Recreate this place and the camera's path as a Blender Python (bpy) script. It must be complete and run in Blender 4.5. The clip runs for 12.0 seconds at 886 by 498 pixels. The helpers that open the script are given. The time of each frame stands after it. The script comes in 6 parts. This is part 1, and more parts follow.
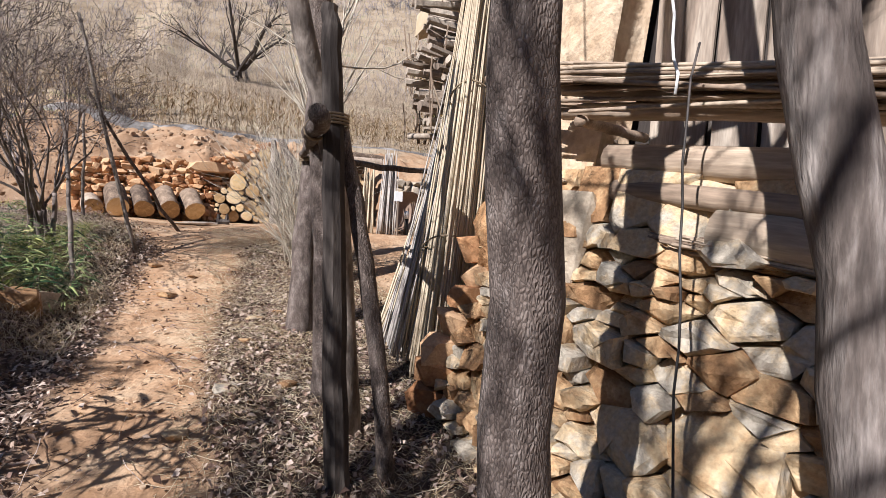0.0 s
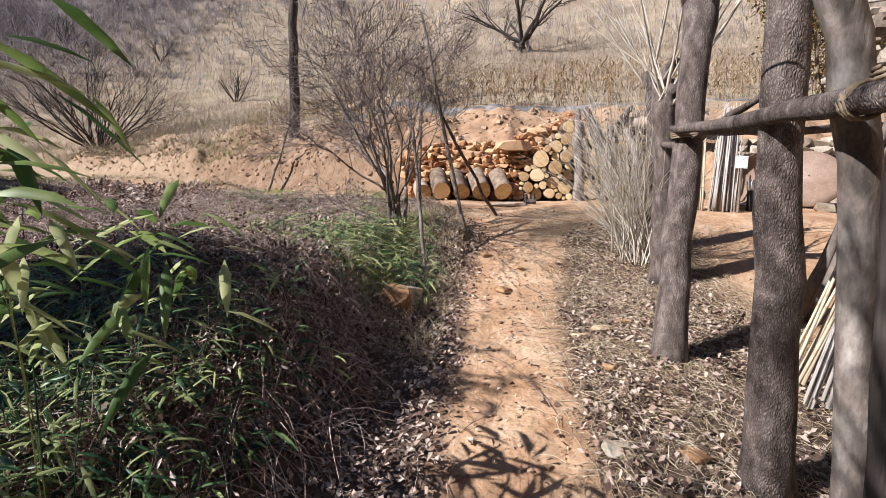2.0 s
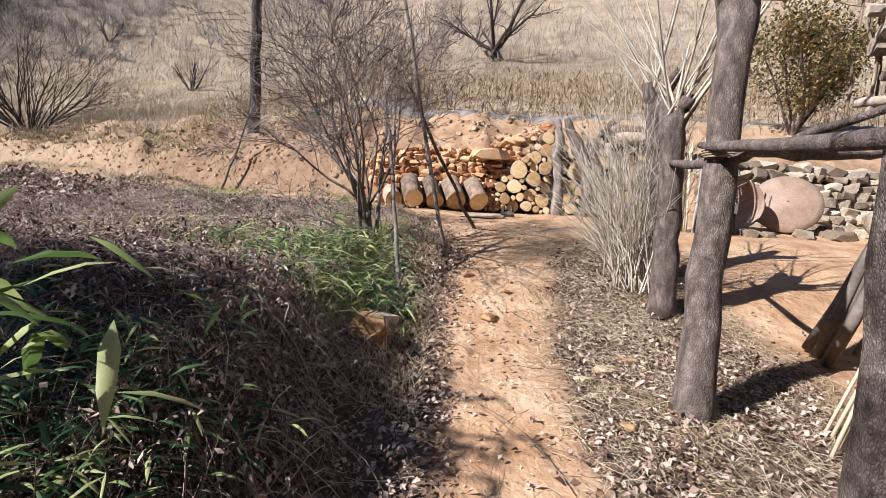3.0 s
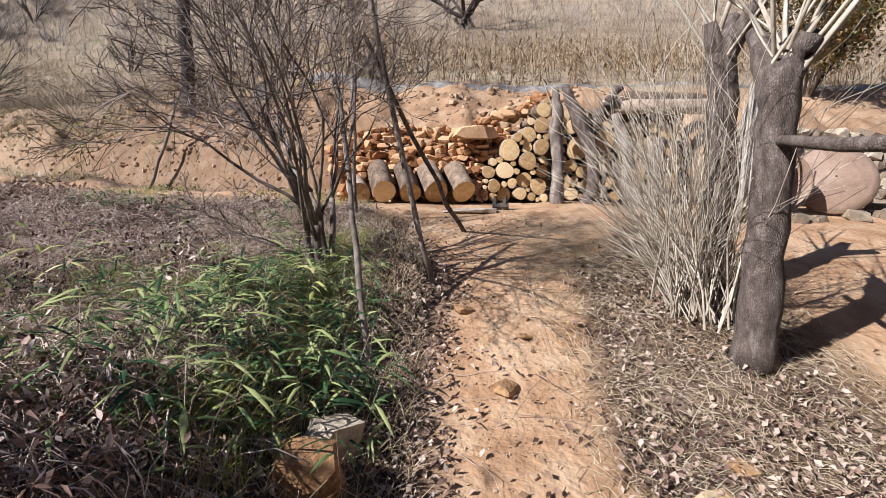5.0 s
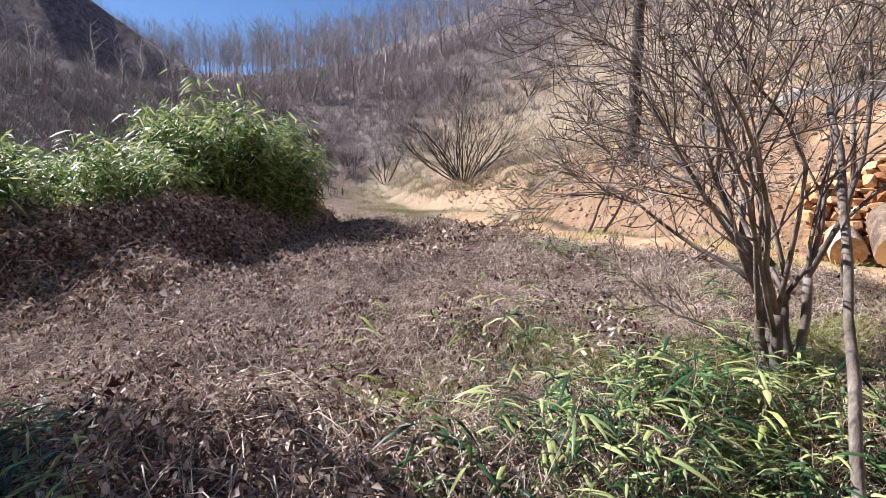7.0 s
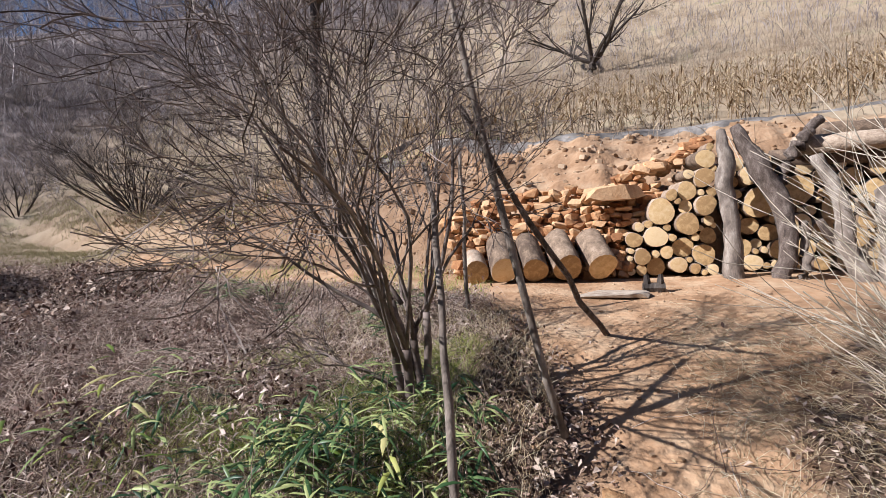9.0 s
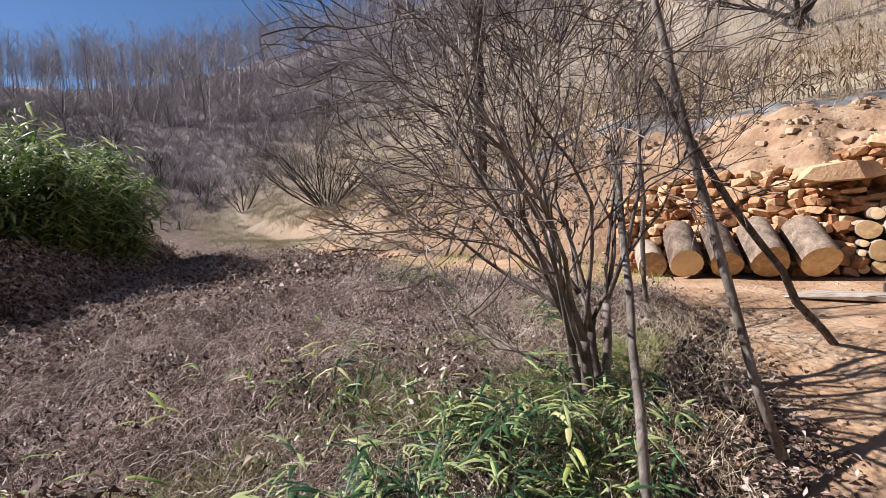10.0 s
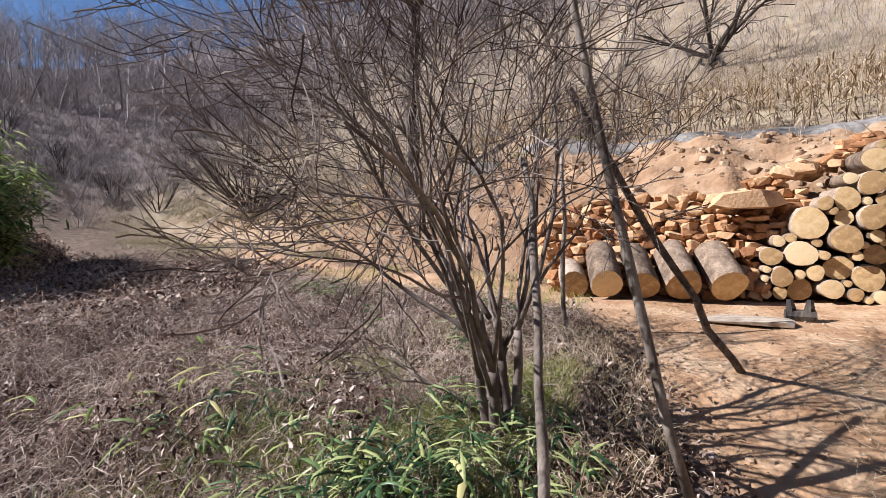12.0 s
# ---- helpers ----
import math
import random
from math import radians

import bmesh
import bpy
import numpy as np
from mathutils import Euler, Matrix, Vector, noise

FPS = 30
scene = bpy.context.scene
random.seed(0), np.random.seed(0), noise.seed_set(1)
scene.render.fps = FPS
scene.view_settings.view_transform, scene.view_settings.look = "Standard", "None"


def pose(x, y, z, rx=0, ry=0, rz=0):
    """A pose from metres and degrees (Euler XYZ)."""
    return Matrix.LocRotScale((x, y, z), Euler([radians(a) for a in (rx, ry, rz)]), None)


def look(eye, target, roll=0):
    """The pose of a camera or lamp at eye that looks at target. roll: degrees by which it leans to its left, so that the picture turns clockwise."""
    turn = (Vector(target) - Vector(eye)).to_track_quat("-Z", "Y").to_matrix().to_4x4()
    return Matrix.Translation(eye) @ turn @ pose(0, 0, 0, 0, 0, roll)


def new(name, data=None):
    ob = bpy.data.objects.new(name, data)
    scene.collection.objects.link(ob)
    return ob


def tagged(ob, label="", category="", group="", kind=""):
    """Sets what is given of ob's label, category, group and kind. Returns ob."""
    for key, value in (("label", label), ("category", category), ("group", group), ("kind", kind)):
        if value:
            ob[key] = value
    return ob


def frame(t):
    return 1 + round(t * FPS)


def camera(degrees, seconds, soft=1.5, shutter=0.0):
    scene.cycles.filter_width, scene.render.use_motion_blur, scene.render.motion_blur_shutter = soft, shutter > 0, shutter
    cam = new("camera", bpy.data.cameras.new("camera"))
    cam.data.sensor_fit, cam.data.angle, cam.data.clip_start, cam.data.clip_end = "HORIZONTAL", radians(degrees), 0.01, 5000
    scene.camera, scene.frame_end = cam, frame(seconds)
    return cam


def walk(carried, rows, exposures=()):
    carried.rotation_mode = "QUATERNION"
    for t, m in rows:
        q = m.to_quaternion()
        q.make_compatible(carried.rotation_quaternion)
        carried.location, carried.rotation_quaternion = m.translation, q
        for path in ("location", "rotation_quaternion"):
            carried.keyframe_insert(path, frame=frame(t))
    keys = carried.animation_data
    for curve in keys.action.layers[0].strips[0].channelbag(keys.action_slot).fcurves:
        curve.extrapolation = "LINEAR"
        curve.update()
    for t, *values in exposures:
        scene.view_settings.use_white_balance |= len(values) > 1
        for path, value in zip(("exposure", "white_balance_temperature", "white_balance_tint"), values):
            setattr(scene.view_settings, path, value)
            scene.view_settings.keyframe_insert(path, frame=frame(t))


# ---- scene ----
cam = camera(88.8, 12.0, soft=0.5)
PATH = [
    (0.0, pose(0.459, -0.523, 1.216) @ pose(0, 0, 0, 0, 0, -26.18) @ pose(0, 0, 0, 88.77) @ pose(0, 0, 0, 0, 0, 1.83)),
    (0.5, pose(0.405, -0.295, 1.325) @ pose(0, 0, 0, 0, 0, -16.39) @ pose(0, 0, 0, 88.04) @ pose(0, 0, 0, 0, 0, 2.78)),
    (1.0, pose(0.150, -0.153, 1.364) @ pose(0, 0, 0, 0, 0, -7.26) @ pose(0, 0, 0, 88.02) @ pose(0, 0, 0, 0, 0, 2.45)),
    (1.5, pose(0.000, 0.000, 1.416) @ pose(0, 0, 0, 0, 0, 0.07) @ pose(0, 0, 0, 86.78) @ pose(0, 0, 0, 0, 0, 1.02)),
    (2.0, pose(-0.006, 0.226, 1.424) @ pose(0, 0, 0, 0, 0, 6.75) @ pose(0, 0, 0, 83.56) @ pose(0, 0, 0, 0, 0, 0.17)),
    (2.5, pose(-0.046, 0.412, 1.421) @ pose(0, 0, 0, 0, 0, 7.97) @ pose(0, 0, 0, 84.90) @ pose(0, 0, 0, 0, 0, 1.96)),
    (3.0, pose(-0.202, 0.702, 1.474) @ pose(0, 0, 0, 0, 0, 1.78) @ pose(0, 0, 0, 84.31) @ pose(0, 0, 0, 0, 0, 2.85)),
    (3.2, pose(-0.225, 0.821, 1.491) @ pose(0, 0, 0, 0, 0, -2.08) @ pose(0, 0, 0, 83.13) @ pose(0, 0, 0, 0, 0, 2.93)),
    (4.8, pose(-0.287, 1.812, 1.623) @ pose(0, 0, 0, 0, 0, -7.44) @ pose(0, 0, 0, 82.51) @ pose(0, 0, 0, 0, 0, 0.54)),
    (5.0, pose(-0.286, 1.917, 1.644) @ pose(0, 0, 0, 0, 0, -1.20) @ pose(0, 0, 0, 81.63) @ pose(0, 0, 0, 0, 0, 0.24)),
    (5.5, pose(-0.393, 2.081, 1.712) @ pose(0, 0, 0, 0, 0, 20.10) @ pose(0, 0, 0, 81.44) @ pose(0, 0, 0, 0, 0, 0.64)),
    (6.0, pose(-0.530, 2.230, 1.737) @ pose(0, 0, 0, 0, 0, 39.12) @ pose(0, 0, 0, 81.10) @ pose(0, 0, 0, 0, 0, -0.20)),
    (6.5, pose(-0.541, 2.287, 1.796) @ pose(0, 0, 0, 0, 0, 48.46) @ pose(0, 0, 0, 84.02) @ pose(0, 0, 0, 0, 0, -0.23)),
    (6.7, pose(-0.495, 2.313, 1.810) @ pose(0, 0, 0, 0, 0, 51.08) @ pose(0, 0, 0, 85.07) @ pose(0, 0, 0, 0, 0, 0.20)),
    (8.3, pose(-0.421, 2.669, 1.914) @ pose(0, 0, 0, 0, 0, 29.60) @ pose(0, 0, 0, 87.72) @ pose(0, 0, 0, 0, 0, -2.67)),
    (8.5, pose(-0.395, 2.705, 1.914) @ pose(0, 0, 0, 0, 0, 25.00) @ pose(0, 0, 0, 87.51) @ pose(0, 0, 0, 0, 0, -2.76)),
    (9.0, pose(-0.247, 2.760, 1.943) @ pose(0, 0, 0, 0, 0, 15.40) @ pose(0, 0, 0, 88.07) @ pose(0, 0, 0, 0, 0, -2.81)),
    (9.5, pose(-0.251, 2.753, 1.913) @ pose(0, 0, 0, 0, 0, 21.71) @ pose(0, 0, 0, 87.63) @ pose(0, 0, 0, 0, 0, -2.99)),
    (10.0, pose(-0.364, 2.722, 1.925) @ pose(0, 0, 0, 0, 0, 34.58) @ pose(0, 0, 0, 87.92) @ pose(0, 0, 0, 0, 0, -2.75)),
    (10.5, pose(-0.498, 2.731, 1.940) @ pose(0, 0, 0, 0, 0, 42.10) @ pose(0, 0, 0, 88.48) @ pose(0, 0, 0, 0, 0, -1.72)),
    (11.0, pose(-0.472, 2.805, 1.936) @ pose(0, 0, 0, 0, 0, 42.86) @ pose(0, 0, 0, 88.11) @ pose(0, 0, 0, 0, 0, -0.60)),
    (11.5, pose(-0.364, 2.912, 1.949) @ pose(0, 0, 0, 0, 0, 38.52) @ pose(0, 0, 0, 88.17) @ pose(0, 0, 0, 0, 0, -0.01)),
    (12.0, pose(-0.356, 3.038, 1.942) @ pose(0, 0, 0, 0, 0, 26.74) @ pose(0, 0, 0, 89.01) @ pose(0, 0, 0, 0, 0, -0.62)),
]
def exposures():
    return tuple((t, stops + 0.06, 5900, 13) for t, stops in ((0.0, 0.78), (1.5, 0.85), (3.2, 0.95), (5.0, 0.72), (6.0, 1.1), (6.7, 1.35), (8.5, 0.82), (9.5, 0.76), (10.5, 1.04), (11.2, 1.04), (12.0, 0.9)))


walk(cam, PATH, exposures())

# ---- world and sun ----
SUN_FROM = Vector((-0.88, -0.45, 0.0)).normalized()
SUN_UP = radians(38)
world = bpy.data.worlds.new("sky")
scene.world = world
world.use_nodes = True
wn = world.node_tree
sky = wn.nodes.new("ShaderNodeTexSky")
sky.sky_type = "NISHITA"
sky.sun_disc = False
sky.sun_elevation = SUN_UP
sky.sun_rotation = math.atan2(SUN_FROM.x, SUN_FROM.y)
sky.air_density, sky.dust_density, sky.ozone_density = 0.85, 0.0, 4.0
wn.nodes["Background"].inputs["Strength"].default_value = 0.05
wn.links.new(sky.outputs[0], wn.nodes["Background"].inputs["Color"])
sun_data = bpy.data.lights.new("sun", "SUN")
sun_data.energy, sun_data.angle, sun_data.color = 5.0, radians(0.5), (1.0, 0.94, 0.87)
sun = new("sun", sun_data)
to_sun = SUN_FROM * math.cos(SUN_UP) + Vector((0, 0, math.sin(SUN_UP)))
sun.matrix_world = look(tuple(to_sun * 60), (0, 0, 0))

# ---- tools ----
RNG = np.random.default_rng(7)


def noise2(x, y, scale, seed=0):
    """Smooth value noise in -1..1 over the plan."""
    x, y = np.asarray(x, float) / scale, np.asarray(y, float) / scale
    xi, yi = np.floor(x), np.floor(y)
    fx, fy = x - xi, y - yi
    fx, fy = fx * fx * (3 - 2 * fx), fy * fy * (3 - 2 * fy)

    def corner(a, b):
        v = np.sin(a * 127.1 + b * 311.7 + seed * 74.7) * 43758.5453
        return (v - np.floor(v)) * 2 - 1

    low = corner(xi, yi) * (1 - fx) + corner(xi + 1, yi) * fx
    high = corner(xi, yi + 1) * (1 - fx) + corner(xi + 1, yi + 1) * fx
    return low * (1 - fy) + high * fy


def smooth(a, b, v):
    t = np.clip((np.asarray(v, float) - a) / (b - a), 0, 1)
    return t * t * (3 - 2 * t)


def mesh_of(name, verts, faces, material, shade=False):
    me = bpy.data.meshes.new(name)
    me.from_pydata([tuple(v) for v in verts], [], [tuple(f) for f in faces])
    me.materials.append(material)
    if shade:
        me.polygons.foreach_set("use_smooth", [True] * len(me.polygons))
    me.update()
    return me


def part(name, me, parent, label="", at=None):
    """One mesh object under a thing or a part, with its mesh in the thing's own space."""
    ob = new(name, me)
    ob.parent = parent
    if at is not None:
        ob.matrix_basis = at
    if label:
        ob["label"] = label
    return ob


def thing(name, label, category, at=(0, 0, 0), group="", me=None, kind=""):
    ob = new(name, me)
    ob.matrix_basis = at if isinstance(at, Matrix) else Matrix.Translation(at)
    return tagged(ob, label, category, group, kind)


def tubes(lines, sides=6, cap=True):
    """Round tapered rods along lines: (points, radii) pairs, as one set of vertices and faces."""
    verts, faces = [], []
    ang = np.arange(sides) * 2 * np.pi / sides
    for pts, rad in lines:
        pts, rad = np.asarray(pts, float), np.asarray(rad, float)
        d = np.gradient(pts, axis=0)
        d /= np.linalg.norm(d, axis=1, keepdims=True) + 1e-9
        ref = np.where(np.abs(d[:, 2:3]) > 0.9, [[1.0, 0, 0]], [[0, 0, 1.0]])
        u = np.cross(d, ref)
        u /= np.linalg.norm(u, axis=1, keepdims=True) + 1e-9
        w = np.cross(d, u)
        ring = pts[:, None] + rad[:, None, None] * (np.cos(ang)[None, :, None] * u[:, None] + np.sin(ang)[None, :, None] * w[:, None])
        o, n = len(verts), len(pts)
        verts.extend(ring.reshape(-1, 3))
        for i in range(n - 1):
            for j in range(sides):
                k = (j + 1) % sides
                faces.append((o + i * sides + j, o + i * sides + k, o + (i + 1) * sides + k, o + (i + 1) * sides + j))
        if cap:
            faces.append(tuple(o + j for j in range(sides))[::-1])
            faces.append(tuple(o + (n - 1) * sides + j for j in range(sides)))
    return verts, faces


def bent(a, b, n, wob, rng):
    """A crooked line from a to b."""
    a, b = np.asarray(a, float), np.asarray(b, float)
    t = np.linspace(0, 1, n)[:, None]
    p = a + (b - a) * t
    k = np.cumsum(rng.normal(0, wob, (n, 3)), axis=0)
    return p + k - k[:1] * (1 - t) - k[-1:] * t


def grow(rng, start, way, length, r0, depth, kids, spread, lift=0.15, crook=0.12, out=None, taper=0.35):
    """A limb with its side limbs, as lines for tubes()."""
    out = [] if out is None else out
    n = 7 if depth > 1 else 5
    pts, d = [np.asarray(start, float)], np.asarray(way, float) / np.linalg.norm(way)
    for _ in range(n - 1):
        d = d + rng.normal(0, crook, 3) + np.array([0, 0, lift * 0.3])
        d /= np.linalg.norm(d)
        pts.append(pts[-1] + d * length / (n - 1))
    pts = np.array(pts)
    rad = np.linspace(r0, r0 * taper, n)
    out.append((pts, rad, depth))
    if depth > 0:
        for i in range(kids):
            f = rng.uniform(0.25, 1.0)
            k = min(int(f * (n - 1)), n - 2)
            p = pts[k] + (pts[k + 1] - pts[k]) * (f * (n - 1) - k)
            base = pts[k + 1] - pts[k]
            side = np.cross(base, rng.normal(0, 1, 3))
            side /= np.linalg.norm(side) + 1e-9
            w = base / np.linalg.norm(base) + side * spread * rng.uniform(0.6, 1.3)
            grow(rng, p, w, length * rng.uniform(0.4, 0.7) * (1.15 - 0.4 * f), r0 * (1 - f * (1 - taper)) * rng.uniform(0.45, 0.65), depth - 1, kids, spread, lift, crook, out, taper)
    return out


def wood(limbs, depth_min=0, depth_max=9, fat=6, thin=3, least=0.0015):
    """Vertices and faces of the limbs of some depths."""
    verts, faces = [], []
    for sides, pick in ((fat, lambda d: d >= 2), (4, lambda d: d == 1), (thin, lambda d: d <= 0)):
        lines = [(p, np.maximum(r, least)) for p, r, d in limbs if pick(d) and depth_min <= d <= depth_max]
        v, f = tubes(lines, sides, cap=sides > 4)
        o = len(verts)
        verts.extend(v)
        faces.extend(tuple(i + o for i in q) for q in f)
    return verts, faces


def hull(rng, n=16, power=0.55, rough=0.12):
    """An angular broken stone of size 1: corners and faces."""
    p = rng.normal(0, 1, (n, 3))
    p /= np.linalg.norm(p, axis=1, keepdims=True)
    p = np.sign(p) * np.abs(p) ** power
    p /= np.abs(p).max(axis=0)
    p *= 0.5 * (1 + rng.normal(0, rough, (n, 1)))
    bm = bmesh.new()
    for q in p:
        bm.verts.new(q)
    got = bmesh.ops.convex_hull(bm, input=bm.verts)
    bmesh.ops.delete(bm, geom=list({g for g in got["geom_interior"] + got["geom_unused"] if isinstance(g, bmesh.types.BMVert)}), context="VERTS")
    bm.verts.index_update()
    v = [tuple(q.co) for q in bm.verts]
    f = [tuple(q.index for q in fc.verts) for fc in bm.faces]
    bm.free()
    return v, f


# ---- materials ----
def surface(name, colors, scale=4.0, rough=0.85, bump=0.3, bump_scale=30.0, stretch=(1, 1, 1), island=0.0, objects=0.0, metal=0.0, kind="noise", distance=0.01, through_light=0.0, fine=0.0, laid=False):
    """A procedural surface: colours over a two-scale noise, a relief, and hue steps from piece to piece."""
    m = bpy.data.materials.new(name)
    m.use_nodes = True
    nt = m.node_tree
    b = nt.nodes["Principled BSDF"]
    b.inputs["Roughness"].default_value, b.inputs["Metallic"].default_value = rough, metal
    b.inputs["Specular IOR Level"].default_value = 0.3
    co = nt.nodes.new("ShaderNodeTexCoord")
    mp = nt.nodes.new("ShaderNodeMapping")
    mp.inputs["Scale"].default_value = stretch
    if laid:
        where = nt.nodes.new("ShaderNodeNewGeometry")
        nt.links.new(where.outputs["Position"], mp.inputs[0])
    else:
        nt.links.new(co.outputs["Object"], mp.inputs[0])
    n1 = nt.nodes.new("ShaderNodeTexNoise")
    n1.inputs["Scale"].default_value, n1.inputs["Detail"].default_value, n1.inputs["Roughness"].default_value = scale, 8, 0.65
    nt.links.new(mp.outputs[0], n1.inputs["Vector"])
    ramp = nt.nodes.new("ShaderNodeValToRGB")
    ramp.color_ramp.elements[0].position, ramp.color_ramp.elements[1].position = 0.3, 0.7
    while len(ramp.color_ramp.elements) < len(colors):
        ramp.color_ramp.elements.new(0.5)
    for i, c in enumerate(colors):
        e = ramp.color_ramp.elements[i]
        e.position, e.color = 0.28 + 0.44 * i / max(1, len(colors) - 1), (*c, 1)
    fac = n1.outputs["Fac"]
    if island or objects:
        src = nt.nodes.new("ShaderNodeNewGeometry" if island else "ShaderNodeObjectInfo")
        rnd = src.outputs["Random Per Island" if island else "Random"]
        ad = nt.nodes.new("ShaderNodeMath")
        ad.operation = "MULTIPLY_ADD"
        ad.inputs[1].default_value = island or objects
        nt.links.new(rnd, ad.inputs[0])
        sh = nt.nodes.new("ShaderNodeMath")
        sh.operation = "SUBTRACT"
        sh.inputs[1].default_value = (island or objects) / 2
        nt.links.new(fac, sh.inputs[0])
        nt.links.new(sh.outputs[0], ad.inputs[2])
        fac = ad.outputs[0]
    nt.links.new(fac, ramp.inputs[0])
    color = ramp.outputs[0]
    if fine:
        n3 = nt.nodes.new("ShaderNodeTexNoise")
        n3.inputs["Scale"].default_value, n3.inputs["Detail"].default_value = bump_scale * 2, 6
        nt.links.new(mp.outputs[0], n3.inputs["Vector"])
        hv = nt.nodes.new("ShaderNodeMix")
        hv.data_type, hv.blend_type = "RGBA", "OVERLAY"
        hv.inputs[0].default_value = fine
        nt.links.new(color, hv.inputs[6])
        nt.links.new(n3.outputs["Fac"], hv.inputs[7])
        color = hv.outputs[2]
    nt.links.new(color, b.inputs["Base Color"])
    if bump:
        if kind == "bark":
            bt = nt.nodes.new("ShaderNodeTexVoronoi")
            bt.feature = "DISTANCE_TO_EDGE"
            bt.inputs["Scale"].default_value = bump_scale
            high = bt.outputs["Distance"]
            crack = nt.nodes.new("ShaderNodeMapRange")
            crack.inputs[1].default_value, crack.inputs[2].default_value = 0.0, 0.16
            crack.inputs[3].default_value, crack.inputs[4].default_value = 0.55, 1.15
            nt.links.new(high, crack.inputs[0])
            wear = nt.nodes.new("ShaderNodeMix")
            wear.data_type, wear.blend_type = "RGBA", "MULTIPLY"
            wear.inputs[0].default_value = 0.85
            nt.links.new(color, wear.inputs[6])
            nt.links.new(crack.outputs[0], wear.inputs[7])
            nt.links.new(wear.outputs[2], b.inputs["Base Color"])
            warp = nt.nodes.new("ShaderNodeTexNoise")
            warp.inputs["Scale"].default_value, warp.inputs["Detail"].default_value = bump_scale * 0.5, 3
            nt.links.new(mp.outputs[0], warp.inputs["Vector"])
            bend = nt.nodes.new("ShaderNodeVectorMath")
            bend.operation = "MULTIPLY_ADD"
            bend.inputs[1].default_value = (0.008, 0.008, 0.008)
            nt.links.new(warp.outputs["Color"], bend.inputs[0])
            nt.links.new(mp.outputs[0], bend.inputs[2])
        else:
            bt = nt.nodes.new("ShaderNodeTexNoise")
            bt.inputs["Scale"].default_value, bt.inputs["Detail"].default_value = bump_scale, 8
            high = bt.outputs["Fac"]
        nt.links.new(bend.outputs[0] if kind == "bark" else mp.outputs[0], bt.inputs["Vector"])
        bp = nt.nodes.new("ShaderNodeBump")
        bp.inputs["Strength"].default_value, bp.inputs["Distance"].default_value = bump, distance
        nt.links.new(high, bp.inputs["Height"])
        nt.links.new(bp.outputs[0], b.inputs["Normal"])
    if through_light:
        tr = nt.nodes.new("ShaderNodeBsdfTranslucent")
        nt.links.new(color, tr.inputs[0])
        mx = nt.nodes.new("ShaderNodeMixShader")
        mx.inputs[0].default_value = through_light
        nt.links.new(b.outputs[0], mx.inputs[1])
        nt.links.new(tr.outputs[0], mx.inputs[2])
        nt.links.new(mx.outputs[0], nt.nodes["Material Output"].inputs[0])
    return m


BARK = surface("grey_brown_bark", [(0.045, 0.033, 0.027), (0.135, 0.104, 0.087), (0.27, 0.225, 0.195)], 26, 0.95, 0.9, 135, (1, 1, 0.4), kind="bark", distance=0.010, fine=0.5)
BARK_PALE = surface("pale_bark", [(0.055, 0.044, 0.037), (0.19, 0.155, 0.128), (0.42, 0.375, 0.325)], 10, 0.9, 0.7, 60, (1, 1, 0.4), distance=0.008, fine=0.4)
BARK_SPLIT = surface("split_weathered_bark", [(0.025, 0.021, 0.019), (0.13, 0.105, 0.09), (0.42, 0.37, 0.33)], 11, 0.95, 1.0, 55, (1, 1, 0.16), distance=0.012, fine=0.6)
TWIG = surface("dark_twig", [(0.05, 0.037, 0.031), (0.145, 0.112, 0.096), (0.34, 0.285, 0.25)], 5, 0.9, 0.3, 40, island=0.4)
TWIG_DARK = surface("dark_bush_twig", [(0.02, 0.015, 0.012), (0.045, 0.035, 0.029), (0.09, 0.072, 0.06)], 5, 0.9, 0.2, 40, island=0.4)
TWIG_WHITE = surface("bleached_twig", [(0.22, 0.175, 0.13), (0.42, 0.36, 0.28), (0.60, 0.54, 0.44)], 8, 0.8, 0.3, 40, island=0.5)
WOOD_GREY = surface("weathered_wood", [(0.10, 0.075, 0.055), (0.27, 0.21, 0.16), (0.46, 0.39, 0.31)], 6, 0.9, 0.7, 45, (1, 1, 0.12), objects=0.35, distance=0.006, fine=0.5)
WOOD_LYING = surface("weathered_lying_wood", [(0.12, 0.085, 0.06), (0.30, 0.22, 0.155), (0.47, 0.38, 0.28)], 6, 0.9, 0.7, 45, (1, 0.12, 1), objects=0.3, distance=0.006, fine=0.5)
WOOD_DARK = surface("charred_wood", [(0.012, 0.010, 0.010), (0.05, 0.04, 0.034), (0.16, 0.135, 0.115)], 7, 0.95, 0.9, 40, (1, 1, 0.15), distance=0.012, fine=0.5)
STALK = surface("dry_stalk", [(0.32, 0.245, 0.16), (0.50, 0.41, 0.285), (0.66, 0.58, 0.44)], 10, 0.75, 0.3, 80, (1, 1, 0.15), island=0.6)
CUT = surface("cut_wood_end", [(0.38, 0.24, 0.11), (0.62, 0.43, 0.21), (0.72, 0.55, 0.32)], 16, 0.8, 0.35, 90, objects=0.5, distance=0.004, fine=0.3)
LOG_BARK = surface("log_bark", [(0.10, 0.07, 0.05), (0.25, 0.18, 0.125), (0.42, 0.33, 0.25)], 10, 0.95, 0.9, 40, (1, 1, 1), objects=0.4, distance=0.01, fine=0.4)
STONE = surface("tan_fieldstone", [(0.27, 0.15, 0.07), (0.45, 0.29, 0.15), (0.53, 0.395, 0.235), (0.42, 0.365, 0.285)], 9, 0.9, 0.8, 34, objects=0.55, distance=0.02, fine=0.45, laid=True)
